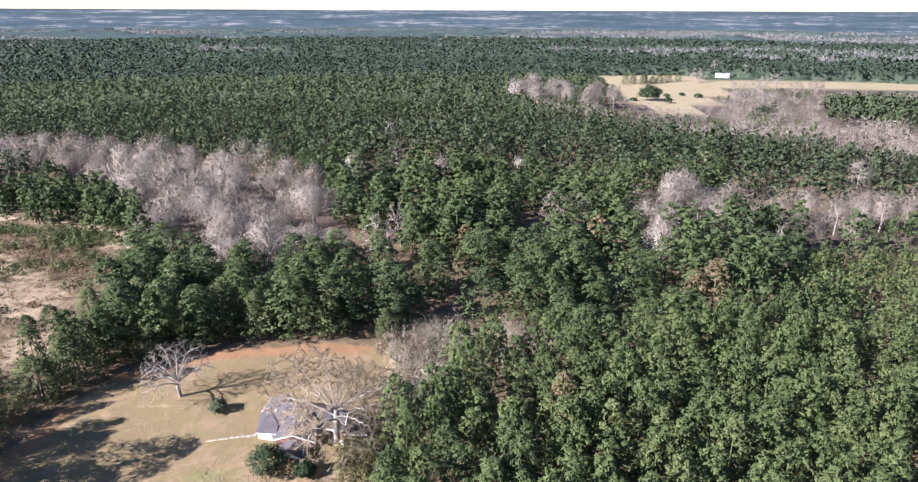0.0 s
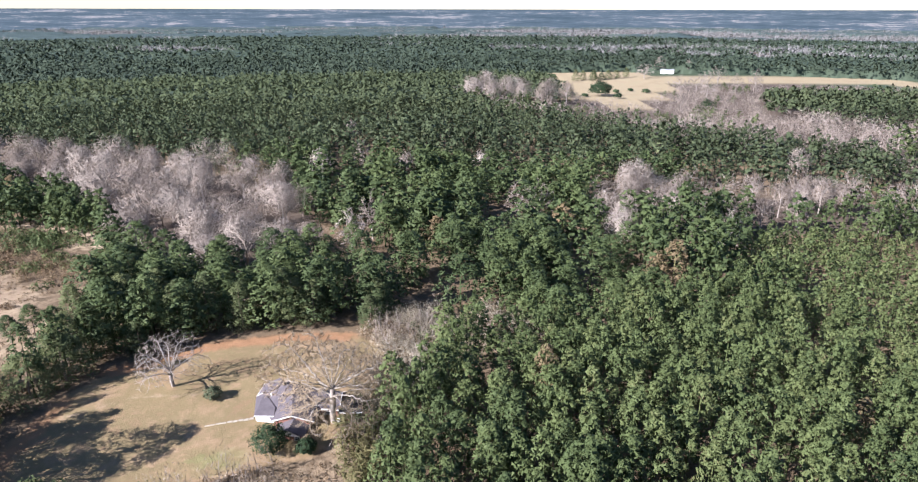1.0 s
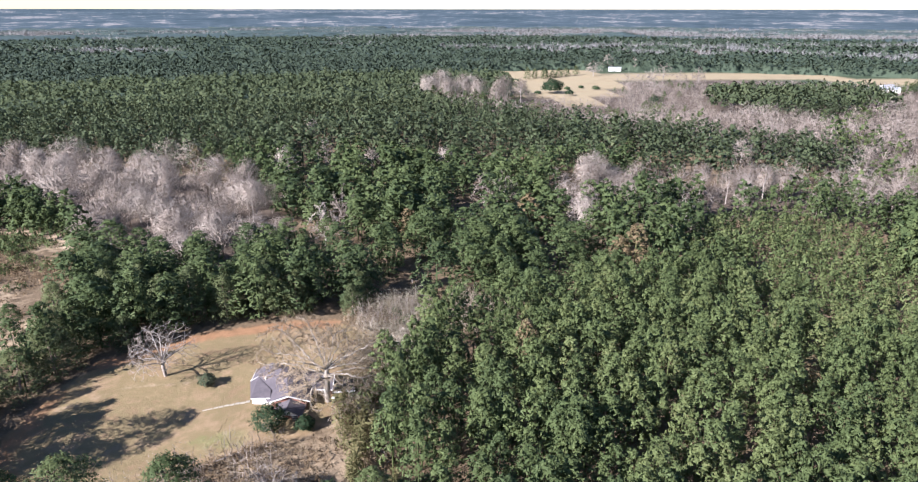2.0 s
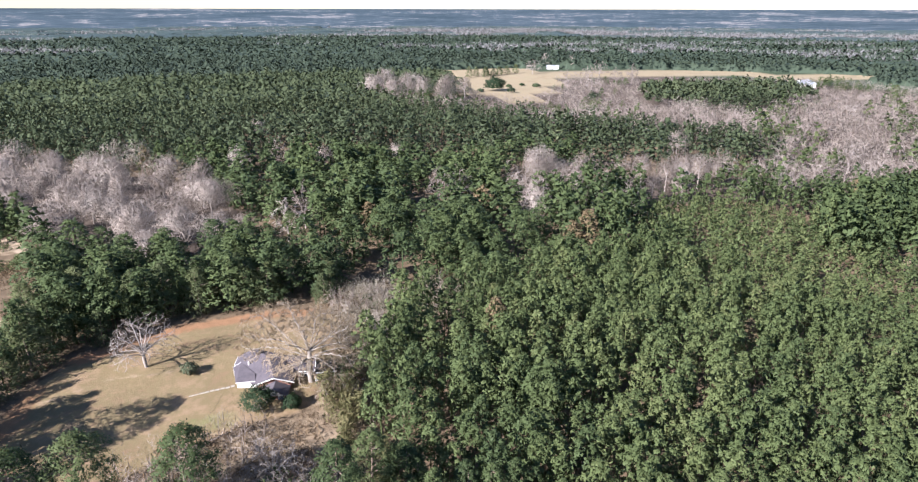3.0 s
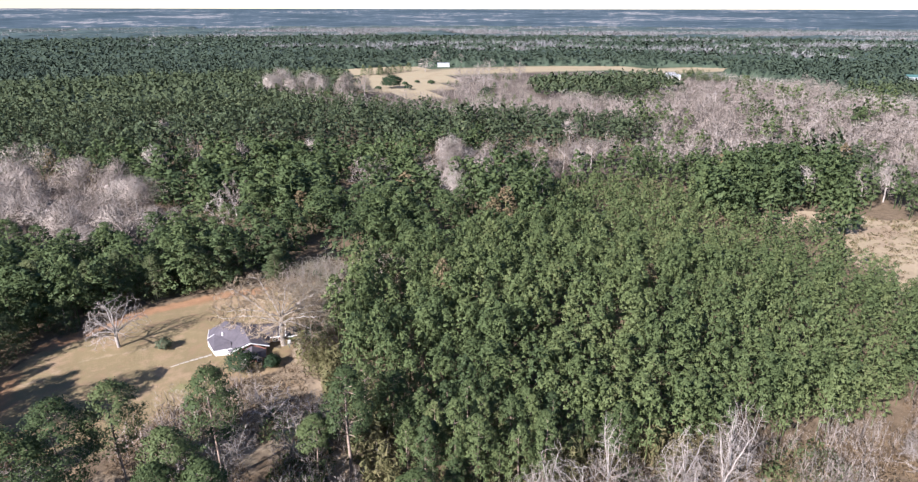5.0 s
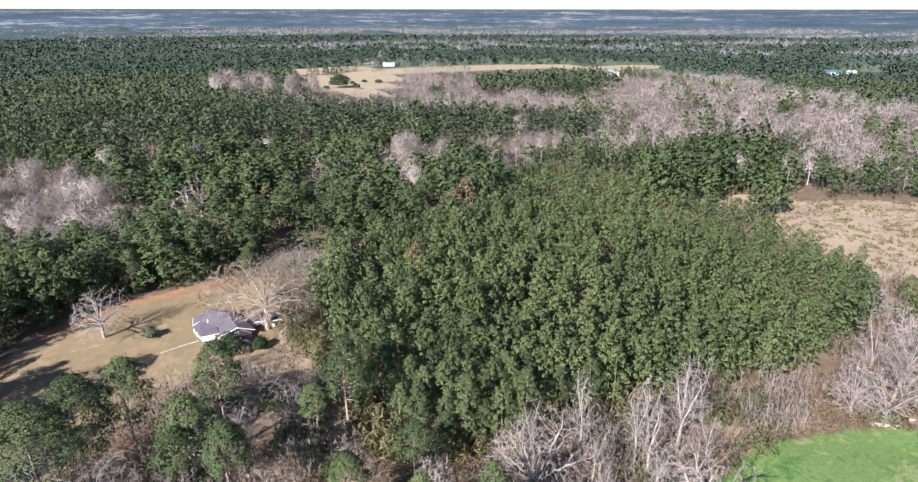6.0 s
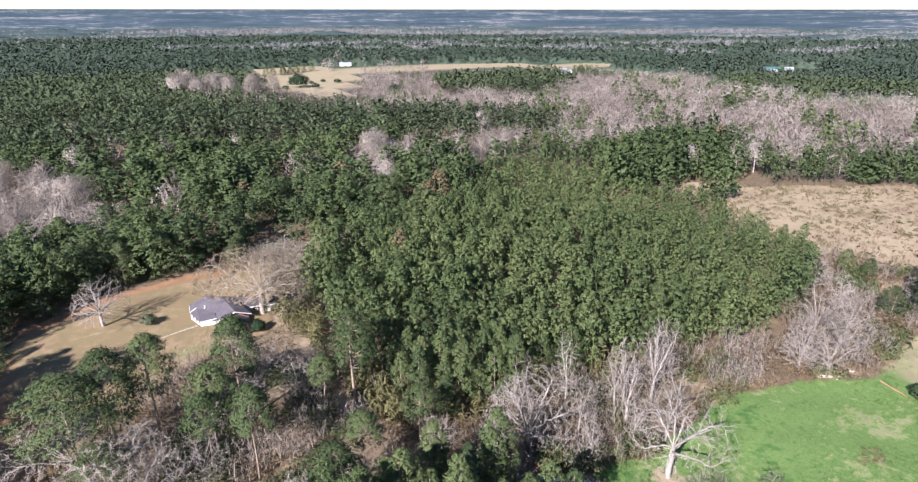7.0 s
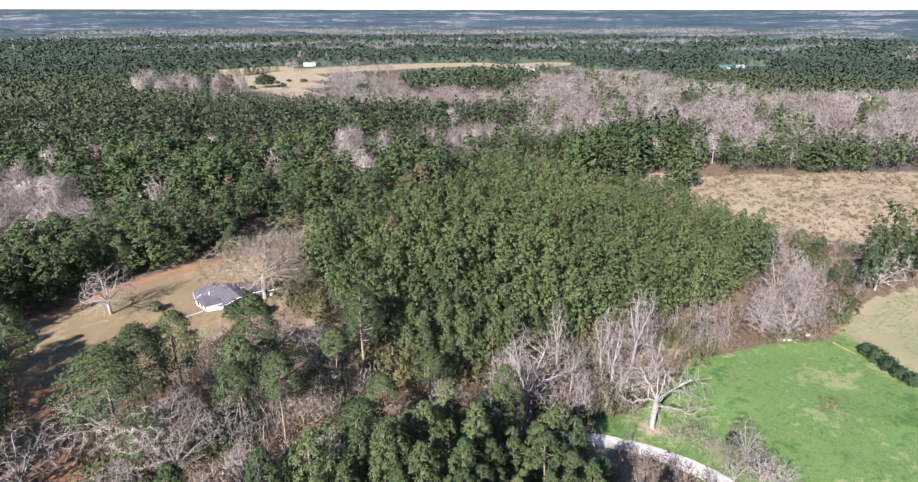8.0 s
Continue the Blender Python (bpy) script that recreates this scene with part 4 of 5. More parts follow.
ever = (mixed > 0.68) & (d > 150) & ~inside(BARE_LEFT, bx, by)
close = any_of((BARE_LEFT, BARE_STRIP), bx, by)
wood("leafless_wood", [bare_far(80 + k, 150, 0.10, 12, 3.8) for k in range(6)], bs, ~ever & inside(BARE_STRIP, bx, by) & (np.arange(len(bx)) % 4 < 3), m_twig_joined, "leafless grey-brown saplings between taller hardwoods")
wood("leafless_wood", [bare_far(88 + k, 520, 0.09, 14.0, 6.0, 0.42, 0.5, shell=0.8) for k in range(6)], bs, inside(BARE_LEFT, bx, by) & (np.arange(len(bx)) % 5 < 2), m_twig_joined, "leafless tan-grey hardwoods with rounded crowns", share=0.8)
wood("leafless_wood", [bare_far(84 + k, 170, 0.13, 13, 5.2, 0.4, 0.36) for k in range(6)], bs, ~ever & ~close & (d < 310), m_twig_joined, "leafless grey-brown hardwoods along a creek")
wood("leafless_wood", [bare_far(90 + k, 84, 0.18, 11.5, 5.6, 0.4, 0.36) for k in range(6)], bs, ~ever & ~close & (d >= 310), m_twig_joined, "leafless grey-brown hardwoods along a creek")
wood("pine_wood", joined_forms(4, 10, 6, 2.0, 1.0, 320), bs, ever, m_pine_joined, "scattered evergreens in a leafless wood", 0.85)

# ---- single trees of note ----
oak = make_branched(3, (-21.7, 96.2), "broad old leafless oak with pale limbs beside the house", 17.0, 14.0, 0.6, fork=0.42, points=3600, step=0.6, kill=0.95, twigs=11, twig_len=0.9, twig_w=0.05, limbs=17, sink=0.06, outer=0.45, name="oak_tree", bark=m_bark_oak, twig=m_twig_oak)
make_branched(8, (-56.4, 110.5), "grey leafless pecan on the dry lawn", 12.6, 6.8, 0.38, fork=0.3, points=1500, step=0.40, kill=0.64, twigs=3, limbs=13, twig_len=0.7, twig_w=0.035, sink=0.15, name="bare_tree", turn=40)
fan = make_branched(14, (4, 22), "wide fan-shaped leafless hardwood with pale stems", 16.5, 10.5, 0.46, fork=0.17, points=1900, step=0.6, kill=0.98, twigs=3, twig_len=0.9, twig_w=0.042, limbs=16, sink=-0.15, outer=0.45, bark=m_bark_oak)
gnarled = make_branched(23, (22, 4), "gnarled pale leafless oak at the field edge", 17.0, 9.0, 0.55, fork=0.38, points=1300, step=0.6, kill=0.98, twigs=4, twig_len=0.9, twig_w=0.04, sink=0.3, lean=(1.5, 0), name="oak_tree", bark=m_bark_oak)
slim = make_branched(31, (26, 18), "slim white-stemmed leafless hardwood by the field", 17.5, 4.6, 0.3, "field edge hardwoods", fork=0.34, points=400, step=0.65, kill=1.0, twigs=5, twig_len=0.9, twig_w=0.045, sink=0.1, outer=0.2, thin=True)
make_branched(45, (-59.5, 40), "many-stemmed pale leafless hardwood at the wood edge", 14.5, 8.6, 0.3, fork=0.12, points=1700, step=0.5, kill=0.85, twigs=6, twig_len=0.9, twig_w=0.045, limbs=18, sink=-0.3, outer=0.35, bark=m_bark_oak)
make_branched(52, (-66, 51.5), "leaning pale leafless hardwood beside dirt ground", 13.0, 8.4, 0.26, fork=0.3, points=1100, step=0.5, kill=0.85, twigs=6, twig_len=0.9, twig_w=0.045, limbs=12, sink=0.25, lean=(-2.0, 1.0), bark=m_bark_oak)
round_one = make_branched(37, (102, 20), "round-crowned leafless hardwood above dry brush", 14.5, 7.0, 0.26, "leafless hardwoods", fork=0.2, points=760, step=0.62, kill=1.0, twigs=5, twig_len=0.9, twig_w=0.055, limbs=13, sink=-0.05, outer=0.35, thin=True)


def repeat(ob, x, y, turn, size=1.0, tall=None):
    return copy_thing(ob, pose(x, y, float(ground_z(x, y)) - 0.05, 0, 0, turn) @ Matrix.Diagonal((size, size, tall or size, 1)))


for x, y, turn, s, h in ((36, 20, 80, 1.1, 1.1), (19, 28, 200, 0.8, 1.02), (32, 24, 300, 0.9, 0.95), (11, 13, 140, 0.55, 0.6), (44, 26, 20, 0.7, 0.95), (48, 25, 250, 0.6, 0.9), (15, 20, 100, 0.7, 0.75), (30, 11, 30, 0.8, 0.8), (40, 22, 170, 0.95, 1.0), (28, 23, 290, 0.85, 0.9), (24, 14, 60, 0.6, 0.65), (38, 15, 220, 0.7, 0.7), (-3, 24, 20, 0.6, 0.6), (8, 29, 130, 0.7, 0.85)):
    repeat(slim, x, y, turn, s, h)
for x, y, turn, s, h in ((84.5, 7.5, 60, 0.88, 0.85), (94, 9, 190, 0.9, 0.85), (134, 5, 30, 1.25, 1.05), (158, 8, 260, 1.2, 1.05), (118, 22, 330, 0.8, 0.85), (125, 33, 120, 0.8, 0.9), (80, 12, 280, 0.8, 0.75),
                         (-80, 48, 10, 1.0, 0.8), (-49, 42, 300, 0.7, 0.65), (-27, 56, 210, 0.75, 0.72), (-29, 68, 100, 0.7, 0.6), (-36, 60, 15, 0.65, 0.55),
                         (-22, 63, 170, 0.6, 0.55), (-45, 53, 250, 0.6, 0.6), (-12, 28, 75, 0.55, 0.6), (27, -13, 160, 0.7, 0.62), (23, -18, 20, 0.55, 0.5), (19.5, -15, 90, 0.4, 0.35), (25, -21, 200, 0.5, 0.45), (106, 14, 40, 0.9, 0.85), (84, 14, 150, 0.9, 0.85), (-88, 40, 200, 0.9, 0.75), (-70, 34, 310, 0.8, 0.7),
                         (-38, 27, 100, 0.5, 0.55), (-30, 28, 220, 0.5, 0.5), (-52, 28, 10, 0.7, 0.65)):
    repeat(round_one, x, y, turn, s, h)

# hardwoods that stand out above the pines, and the grove behind the left field
GROVE = [make_branched(400 + k, p, "leafless grey-brown hardwood among pines", h, r, 0.3, "leafless hardwoods", fork=0.3, points=260, step=1.1, kill=1.6, twigs=9, twig_len=1.3, twig_w=0.11, sink=0.1, thin=True)
         for k, (p, h, r) in enumerate((((-26, 191), 16.5, 6.4), ((35, 226), 16.0, 7.2), ((-60, 186), 16, 7.0), ((-75, 205), 15, 6.0)))]


def make_round(seed, place, height, radius):
    """A leafless hardwood with a dense round dome of fine twigs."""
    t = thing("hardwood_tree", "round-crowned leafless tan hardwood among pines", "tree", (place[0], place[1], float(ground_z(*place)) - 0.05), seed * 41 % 360, "round leafless hardwoods")
    n = 1300
    v, f = bare_far(seed, n, 0.11, height, radius, base=0.45, shell=0.8)
    n -= max(7, n // 16)
    v, f = v[:3 * n], f[:n]
    f, nv = rounded(v, f, 0.85)
    hang("crown", mesh_np("crown", v, f, m_twig, normals=nv), t, "dense dome of fine leafless twigs")
    hang("trunk", mesh_np("trunk", *tube([(0, 0, -0.3), (0.1, 0.05, height * 0.25), (0.0, 0.15, height * 0.5), (0.1, 0.1, height * 0.85)], [0.34, 0.26, 0.2, 0.04], 6), m_bark_pale, smooth=True), t)
    r2 = np.random.default_rng(seed)
    arms = []
    for k in range(9):
        a, u = k * 2.4 + r2.uniform(-0.4, 0.4), r2.uniform(0.3, 0.6)
        root = np.array([0.05, 0.1, height * u])
        tip = np.array([radius * 0.75 * math.cos(a), radius * 0.75 * math.sin(a), height * min(0.92, u + 0.3)])
        arms.append(tube([root, root * 0.5 + tip * 0.5 + [0, 0, 0.6], tip], [0.13, 0.09, 0.03], 4))
    hang("branching", mesh_np("branching", *join(arms), m_bark_pale, smooth=True), t)
    return t


ROUND = [make_round(420 + k, p, h, r) for k, (p, h, r) in enumerate((((-8, 289), 14.5, 5.4), ((29, 298), 13.5, 5.8), ((-42, 377), 15.0, 5.2)))]
rng = np.random.default_rng(77)
for n, (x, y) in enumerate(HARDWOODS[5:]):
    repeat(GROVE[n % 4] if n % 4 == 3 else ROUND[n % 3], x, y, rng.uniform(0, 360), rng.uniform(0.95, 1.25), rng.uniform(1.1, 1.3))
gx, gy = planted((-260, 240, 160, 345), 16.5, 31, 0.36)
ok = any_of((BARE_LEFT, BARE_STRIP), gx, gy) & in_sector(gx, gy) & ((lumps(gx, gy, 16, 21) > 0.2) | (gx > 40))
for x, y in list(zip(gx[ok], gy[ok]))[:230]:
    strip = x > 40
    repeat((GROVE + ROUND)[int(rng.integers(7))] if strip else ROUND[int(rng.integers(3))], x, y, rng.uniform(0, 360), rng.uniform(0.85, 1.15) if strip else rng.uniform(1.0, 1.35), rng.uniform(0.85, 1.1) if strip else rng.uniform(0.85, 1.1))

for x, y in ((245, 578), (288, 621), (310, 640), (304, 590), (253, 540), (322, 590), (255, 702), (300, 775), (340, 620), (270, 600), (66, 575), (50, 539), (62, 524), (84, 541), (104, 512), (112, 528), (98, 498), (120, 505), (46, 539), (76, 533), (87, 520), (66, 610), (58, 560), (251, 235), (231, 262), (265, 121), (330, 760)):
    clump = x < 125 and y > 480
    repeat(ROUND[int(rng.integers(3))] if clump else GROVE[int(rng.integers(4))], x, y, rng.uniform(0, 360), rng.uniform(1.2, 1.7), rng.uniform(1.4, 1.7) if clump else rng.uniform(0.95, 1.25))

# tall yard pines, with open crowns on long trunks
TALL = [make_pine(90 + k, h, lo, r, label, "tall yard pines", clumps=n + 34, leaves=44, length=0.55, width=0.22, girth=g, limbs=24, open_=0.35, place=p, needles=m_pine_tall, cone=0.0, flat=0.66, fat=1.08)
        for k, (p, h, lo, r, n, g, label) in enumerate((
            ((-39, 54.5), 22.3, 10.0, 5.2, 60, 0.26, "tall open-crowned pine at the lawn edge"),
            ((-60, 54), 21.0, 8.5, 6.6, 84, 0.28, "tall broad-crowned pine at the lawn edge"),
            ((-41.3, 37.5), 18.0, 10.2, 4.2, 46, 0.18, "slender pine with a tufted crown on a long pale trunk"),
            ((-18.8, 48.3), 22.0, 9.5, 4.4, 56, 0.34, "tall thick-trunked pine over dry brush")))]
for k, x, y, turn, s, h in ((0, -53, 57.5, 80, 1.0, 0.93), (1, -66, 49.5, 200, 1.15, 0.98), (2, -45.6, 45.6, 30, 1.0, 1.06), (0, -78, 80, 300, 1.15, 0.9), (2, -47.5, 42, 250, 0.8, 0.9),
                            (1, -84, 74, 10, 1.0, 0.8), (2, -13.3, 32, 60, 0.85, 0.74), (2, -26, 29, 160, 0.9, 0.72), (3, -13.5, 57, 100, 0.8, 0.75), (2, -24, 51, 310, 0.85, 0.66),
                            (1, -84, 60, 70, 0.95, 0.75), (1, -90, 84, 180, 1.0, 0.8), (1, -63, 41, 45, 0.7, 0.6), (1, -92, 54, 45, 1.0, 0.8), (2, -34, 22, 10, 1.0, 0.8)):
    repeat(TALL[k], x, y, turn, s, h)
SKIRT = [make_pine(130 + k, h, 0.7, r, "dark full-skirted evergreen along the lawn", "lawn edge evergreens", clumps=84, leaves=46, length=0.52, width=0.18, limbs=4, place=p, cone=0.6, flat=0.62, name="evergreen_tree", needles=m_pine_deep)
         for k, (p, h, r) in enumerate((((-48, 136), 13.0, 4.7), ((-63, 136), 14.0, 5.0), ((-31, 139), 12.0, 4.4)))]
for x, y, turn, s, h in ((-80, 115, 0, 1.5, 0.95), (-79, 126, 60, 1.5, 1.05), (-86, 134, 200, 1.2, 1.1), (-98, 137, 100, 1.0, 0.6), (-101, 133, 40, 0.9, 0.5), (-84, 109, 10, 1.5, 0.8), (-82, 121, 140, 1.5, 1.0),
                         (-89, 98, 130, 1.1, 1.0), (-84, 146, 320, 1.5, 1.05), (-87, 168, 90, 1.7, 1.1), (-75, 136, 30, 1.2, 1.15), (-56, 136, 160, 1.1, 1.1), 
                         (-36, 139, 270, 0.95, 0.9), (-39, 142, 75, 1.2, 1.2), (-70, 143, 195, 1.25, 1.2), (-15, 141, 240, 0.95, 0.95), (-90, 103, 20, 1.2, 0.9), (-94, 96, 70, 1.2, 0.9), (-96, 110, 130, 1.1, 0.7), (-85, 92, 200, 1.2, 1.15), (-89, 86, 260, 1.3, 1.3), (-86, 78, 310, 1.2, 1.2), (-92, 76, 40, 1.3, 1.3), (-86, 67, 80, 1.1, 1.1), (-94, 66, 100, 1.2, 1.2), (-96, 86, 150, 1.3, 1.25), (-68, 124, 20, 0.8, 0.7), (-17, 136, 50, 0.8, 0.75), 
                         (143, 33, 0, 0.9, 0.7), (123, 11, 80, 1.15, 0.8), (148, 28, 210, 0.8, 0.5)):
    repeat(FORMS[int(rng.integers(5))] if x > 0 or x < -95 and y > 120 else SKIRT[int(rng.integers(3))], x, y, turn, s, h)
for x, y in ((174, 690), (184, 696), (193, 688), (204, 694), (213, 700), (224, 706), (198, 702), (238, 714), (176, 374), (137, 367), (349, 227), (336, 176), (332, 137), (514, 509), (521, 459), (510, 383), (500, 430), (535, 470), (360, 240)):
    repeat(SKIRT[int(rng.integers(3))], x, y, rng.uniform(0, 360), rng.uniform(0.9, 1.3), rng.uniform(0.7, 1.0))


# ---- shrubs ----
def make_shrub(seed, place, radius, height, label, leaves=1500, name="evergreen_shrub", leaf=0.28, leaf_mat=None):
    t = thing(name, label, "shrub", (place[0], place[1], float(ground_z(*place)) - 0.05))
    r2 = np.random.default_rng(seed)
    n = unit(r2.normal(size=(leaves, 3)) + [0, 0, 0.4])
    n[:, 2] = np.abs(n[:, 2]) * np.where(r2.uniform(size=leaves) < 0.85, 1, -0.2)
    lump = 1 + 0.16 * np.sin(n[:, 0] * 7 + seed) * np.cos(n[:, 1] * 6) + 0.12 * np.sin(n[:, 2] * 9 + n[:, 0] * 5)
    at = n * lump[:, None] * np.array([radius, radius, height * 0.62]) * r2.uniform(0.72, 1.05, (leaves, 1)) + [0, 0, height * 0.36]
    at[:, 2] = np.maximum(at[:, 2], 0.06)
    v, f = blades(r2, at, unit(n + 0.6 * r2.normal(size=n.shape)), leaf * 1.5, leaf)
    f, nv = rounded(v, f, 0.5)
    hang("crown", mesh_np("crown", v, f, leaf_mat or m_shrub, normals=nv), t)
    stems = [tube([(0, 0, -0.1), (0.3 * radius * math.cos(a), 0.3 * radius * math.sin(a), height * 0.35), (0.55 * radius * math.cos(a), 0.55 * radius * math.sin(a), height * 0.7)], [0.05, 0.035, 0.01], 4) for a in (0, 1.3, 2.5, 3.8, 5.1)]
    hang("stem", mesh_np("stem", *join(stems), m_bark_pine, smooth=True), t)
    return t


make_shrub(1, (-46.8, 105.6), 1.75, 2.5, "round grey-green shrub on the dry lawn", 900, leaf_mat=m_shrub_pale)
make_shrub(2, (-32.0, 88.2), 3.1, 5.2, "dense dark evergreen shrub before the house", 2200)
make_shrub(4, (-25.6, 87.8), 1.8, 2.8, "loose olive shrub beneath the oak", 1200)
for k, (x, y, r, h) in enumerate(((90.5, -9.5, 2.0, 3.6), (88.6, -12.4, 2.3, 4.2), (86.6, -15.6, 2.2, 3.8), (84.8, -18.8, 2.0, 3.2), (83.2, -22, 2.1, 3.4))):
    make_shrub(50 + k, (x, y), r, h, "dark evergreen shrub in a row across the green field", 900)
make_shrub(6, (30, -9), 1.4, 2.6, "dark cedar bush beside the lane", 800)
make_shrub(7, (27, -16), 1.8, 2.6, "dark evergreen bush beside the lane", 900)
make_shrub(8, (165, 564), 9.5, 13, "round live oak alone in the hay field", 1800, "field_tree", 0.9)
for k, (x, y, r, h) in enumerate(((188, 590, 3, 3), (215, 585, 4, 4), (176, 548, 4, 5), (205, 600, 2.5, 2.5), (150, 560, 3, 3), (232, 492, 6, 8))):
    make_shrub(10 + k, (x, y), r, h, "dark bush along a field fence line", 260, "field_bush", 0.8)

# ---- brush, weeds and saplings ----
wx, wy = planted((-110, 180, -40, 144), 1.9, 41)
gap = (np.hypot(wx - 22, wy - 3.5) > 3) & (near_line(DRIVE, wx, wy) > 3.2) & (near_line(LANE, wx, wy) > 2.6)
gap &= np.hypot(wx + 31.6, wy - 86.9) > 3.6
gap &= ~((wx > -38.5) & (wx < -20) & (wy > 82.5) & (wy < 112))
soft = gap & any_of((SOUTH, BRUSH_BACK, ROADSIDE), wx, wy) & (lumps(wx, wy, 8, 4) > 0.22)
ws = stand(wx, wy, 42, 0.6, 1.4)
wood("dry_brush", [tuft(600 + k, 40, 2.6, 1.6, 0.8, 0.16) for k in range(5)], ws, soft, m_brush, "tangled dry tan and brown underbrush")
wood("sapling_thicket", [bare_far(620 + k, 46, 0.07, 6.5, 1.9, 0.12, 0.3, 0.8) for k in range(5)], ws, soft & (lumps(wx, wy, 6, 15) > 0.45), m_twig_joined, "thin leafless saplings in dry brush")
wood("sapling_thicket", [bare_far(630 + k, 190, 0.05, 4.6, 2.8, 0.1, 0.2) for k in range(5)], ws, gap & inside(BRUSH_BACK, wx, wy) & (lumps(wx, wy, 5, 19) > 0.45), m_twig_pale, "pale fuzzy leafless bushes behind the lawn")
border = near_line([(8, 24), (22, 24), (40, 22), (56, 20), (75, 15), (95, 12), (120, 14)], wx, wy)
wood("dry_brush", [tuft(606 + k, 64, 3.6, 2.0, 0.9, 0.13) for k in range(5)], ws, gap & (border < 8) & (lumps(wx, wy, 5, 24) > 0.42) & ~inside(GREEN, wx, wy), m_brush, "tall tan and russet brush along the field edge")
wood("sapling_thicket", [bare_far(636 + k, 70, 0.06, 8.5, 1.8, 0.14, 0.3, 0.8) for k in range(5)], ws, gap & (border < 9) & (lumps(wx, wy, 5, 26) > 0.72) & ~inside(GREEN, wx, wy), m_twig_joined, "thin leafless saplings along the field edge")
verge = near_line(LANE, wx, wy)
wood("sapling_thicket", [bare_far(646 + k, 70, 0.06, 4.6, 1.7, 0.1, 0.3, 0.8) for k in range(5)], ws, (verge > 4.2) & (verge < 10) & (wy < 1) & (lumps(wx, wy, 5, 28) > 0.45), m_twig_joined, "pinkish leafless brush beside the lane")
edge = near_line([(-17, 87), (-14, 74), (-12, 60), (-16, 46), (-8, 37), (20, 37), (46, 32)], wx, wy)
wood("cane_thicket", [tuft(640 + k, 100, 7.0, 1.1, 1.3, 0.24) for k in range(4)], ws, (edge < 3.4) & (lumps(wx, wy, 5, 16) > 0.3), m_cane, "tall olive cane and saplings along the pine edge")
wood("dry_brush", [tuft(660 + k, 70, 3.0, 1.8, 0.7, 0.3) for k in range(4)], ws, soft & (lumps(wx, wy, 11, 18) > 0.70), m_pine_joined, "low green bushes in dry brush")
cx, cy = planted((-300, 400, -40, 260), 3.3, 43)
weeds = any_of((CLEARING, GLADE, LEFT_FIELD), cx, cy) & in_sector(cx, cy, 3) & (lumps(cx, cy, 12, 6) > 0.3) & (near_line(TRACK, cx, cy) > 3)
cs = stand(cx, cy, 44, 0.5, 1.3)
wood("dry_weeds", [tuft(680 + k, 15, 0.9, 1.5, 0.9, 0.25) for k in range(5)], cs, weeds, m_brush, "dry tan weeds in a rough clearing")
wood("dry_weeds", [tuft(690 + k, 50, 2.4, 2.0, 0.8, 0.4) for k in range(4)], cs, weeds & inside(LEFT_FIELD, cx, cy) & ((near_line([(-240, 218), (-178, 218), (-146, 212), (-128, 206)], cx, cy) < 9) | (lumps(cx, cy, 9, 8) > 0.74)), m_pine_joined, "low green scrub by a dirt track")


wood("dry_weeds", [tuft(684 + k, 26, 1.2, 1.4, 0.8, 0.2) for k in range(4)], cs, inside(CLEARING, cx, cy) & (lumps(cx, cy, 7, 55) > 0.5), m_cane, "olive and tan weeds in a rough clearing")
lx, ly = planted((-240, -90, 130, 225), 2.6, 47)
ls = stand(lx, ly, 48, 0.7, 1.3)
track = near_line(TRACK, lx, ly)
lf = inside(LEFT_FIELD, lx, ly)
wood("green_scrub", [tuft(740 + k, 60, 2.6, 1.9, 0.9, 0.3) for k in range(4)], ls, lf & (track > 4) & (track < 17) & (ly < 232) & (lumps(lx, ly, 8, 41) > 0.3), m_pine_joined, "low green scrub beside the dirt track")
wood("dry_brush", [tuft(750 + k, 50, 1.8, 1.8, 0.8, 0.16) for k in range(4)], ls, lf & (track > 15) & (track < 32) & (lumps(lx, ly, 9, 43) > 0.3), m_brush, "brown tangled brush across the field")
wood("dry_brush", [tuft(760 + k, 44, 1.5, 1.5, 0.8, 0.2) for k in range(4)], ls, lf & (track >= 30) & (np.abs((ly + 0.35 * lx) % 11 - 5) < 1.4) & (lumps(lx, ly, 6, 45) > 0.4), m_brush, "rows of brown bushes on dry straw")


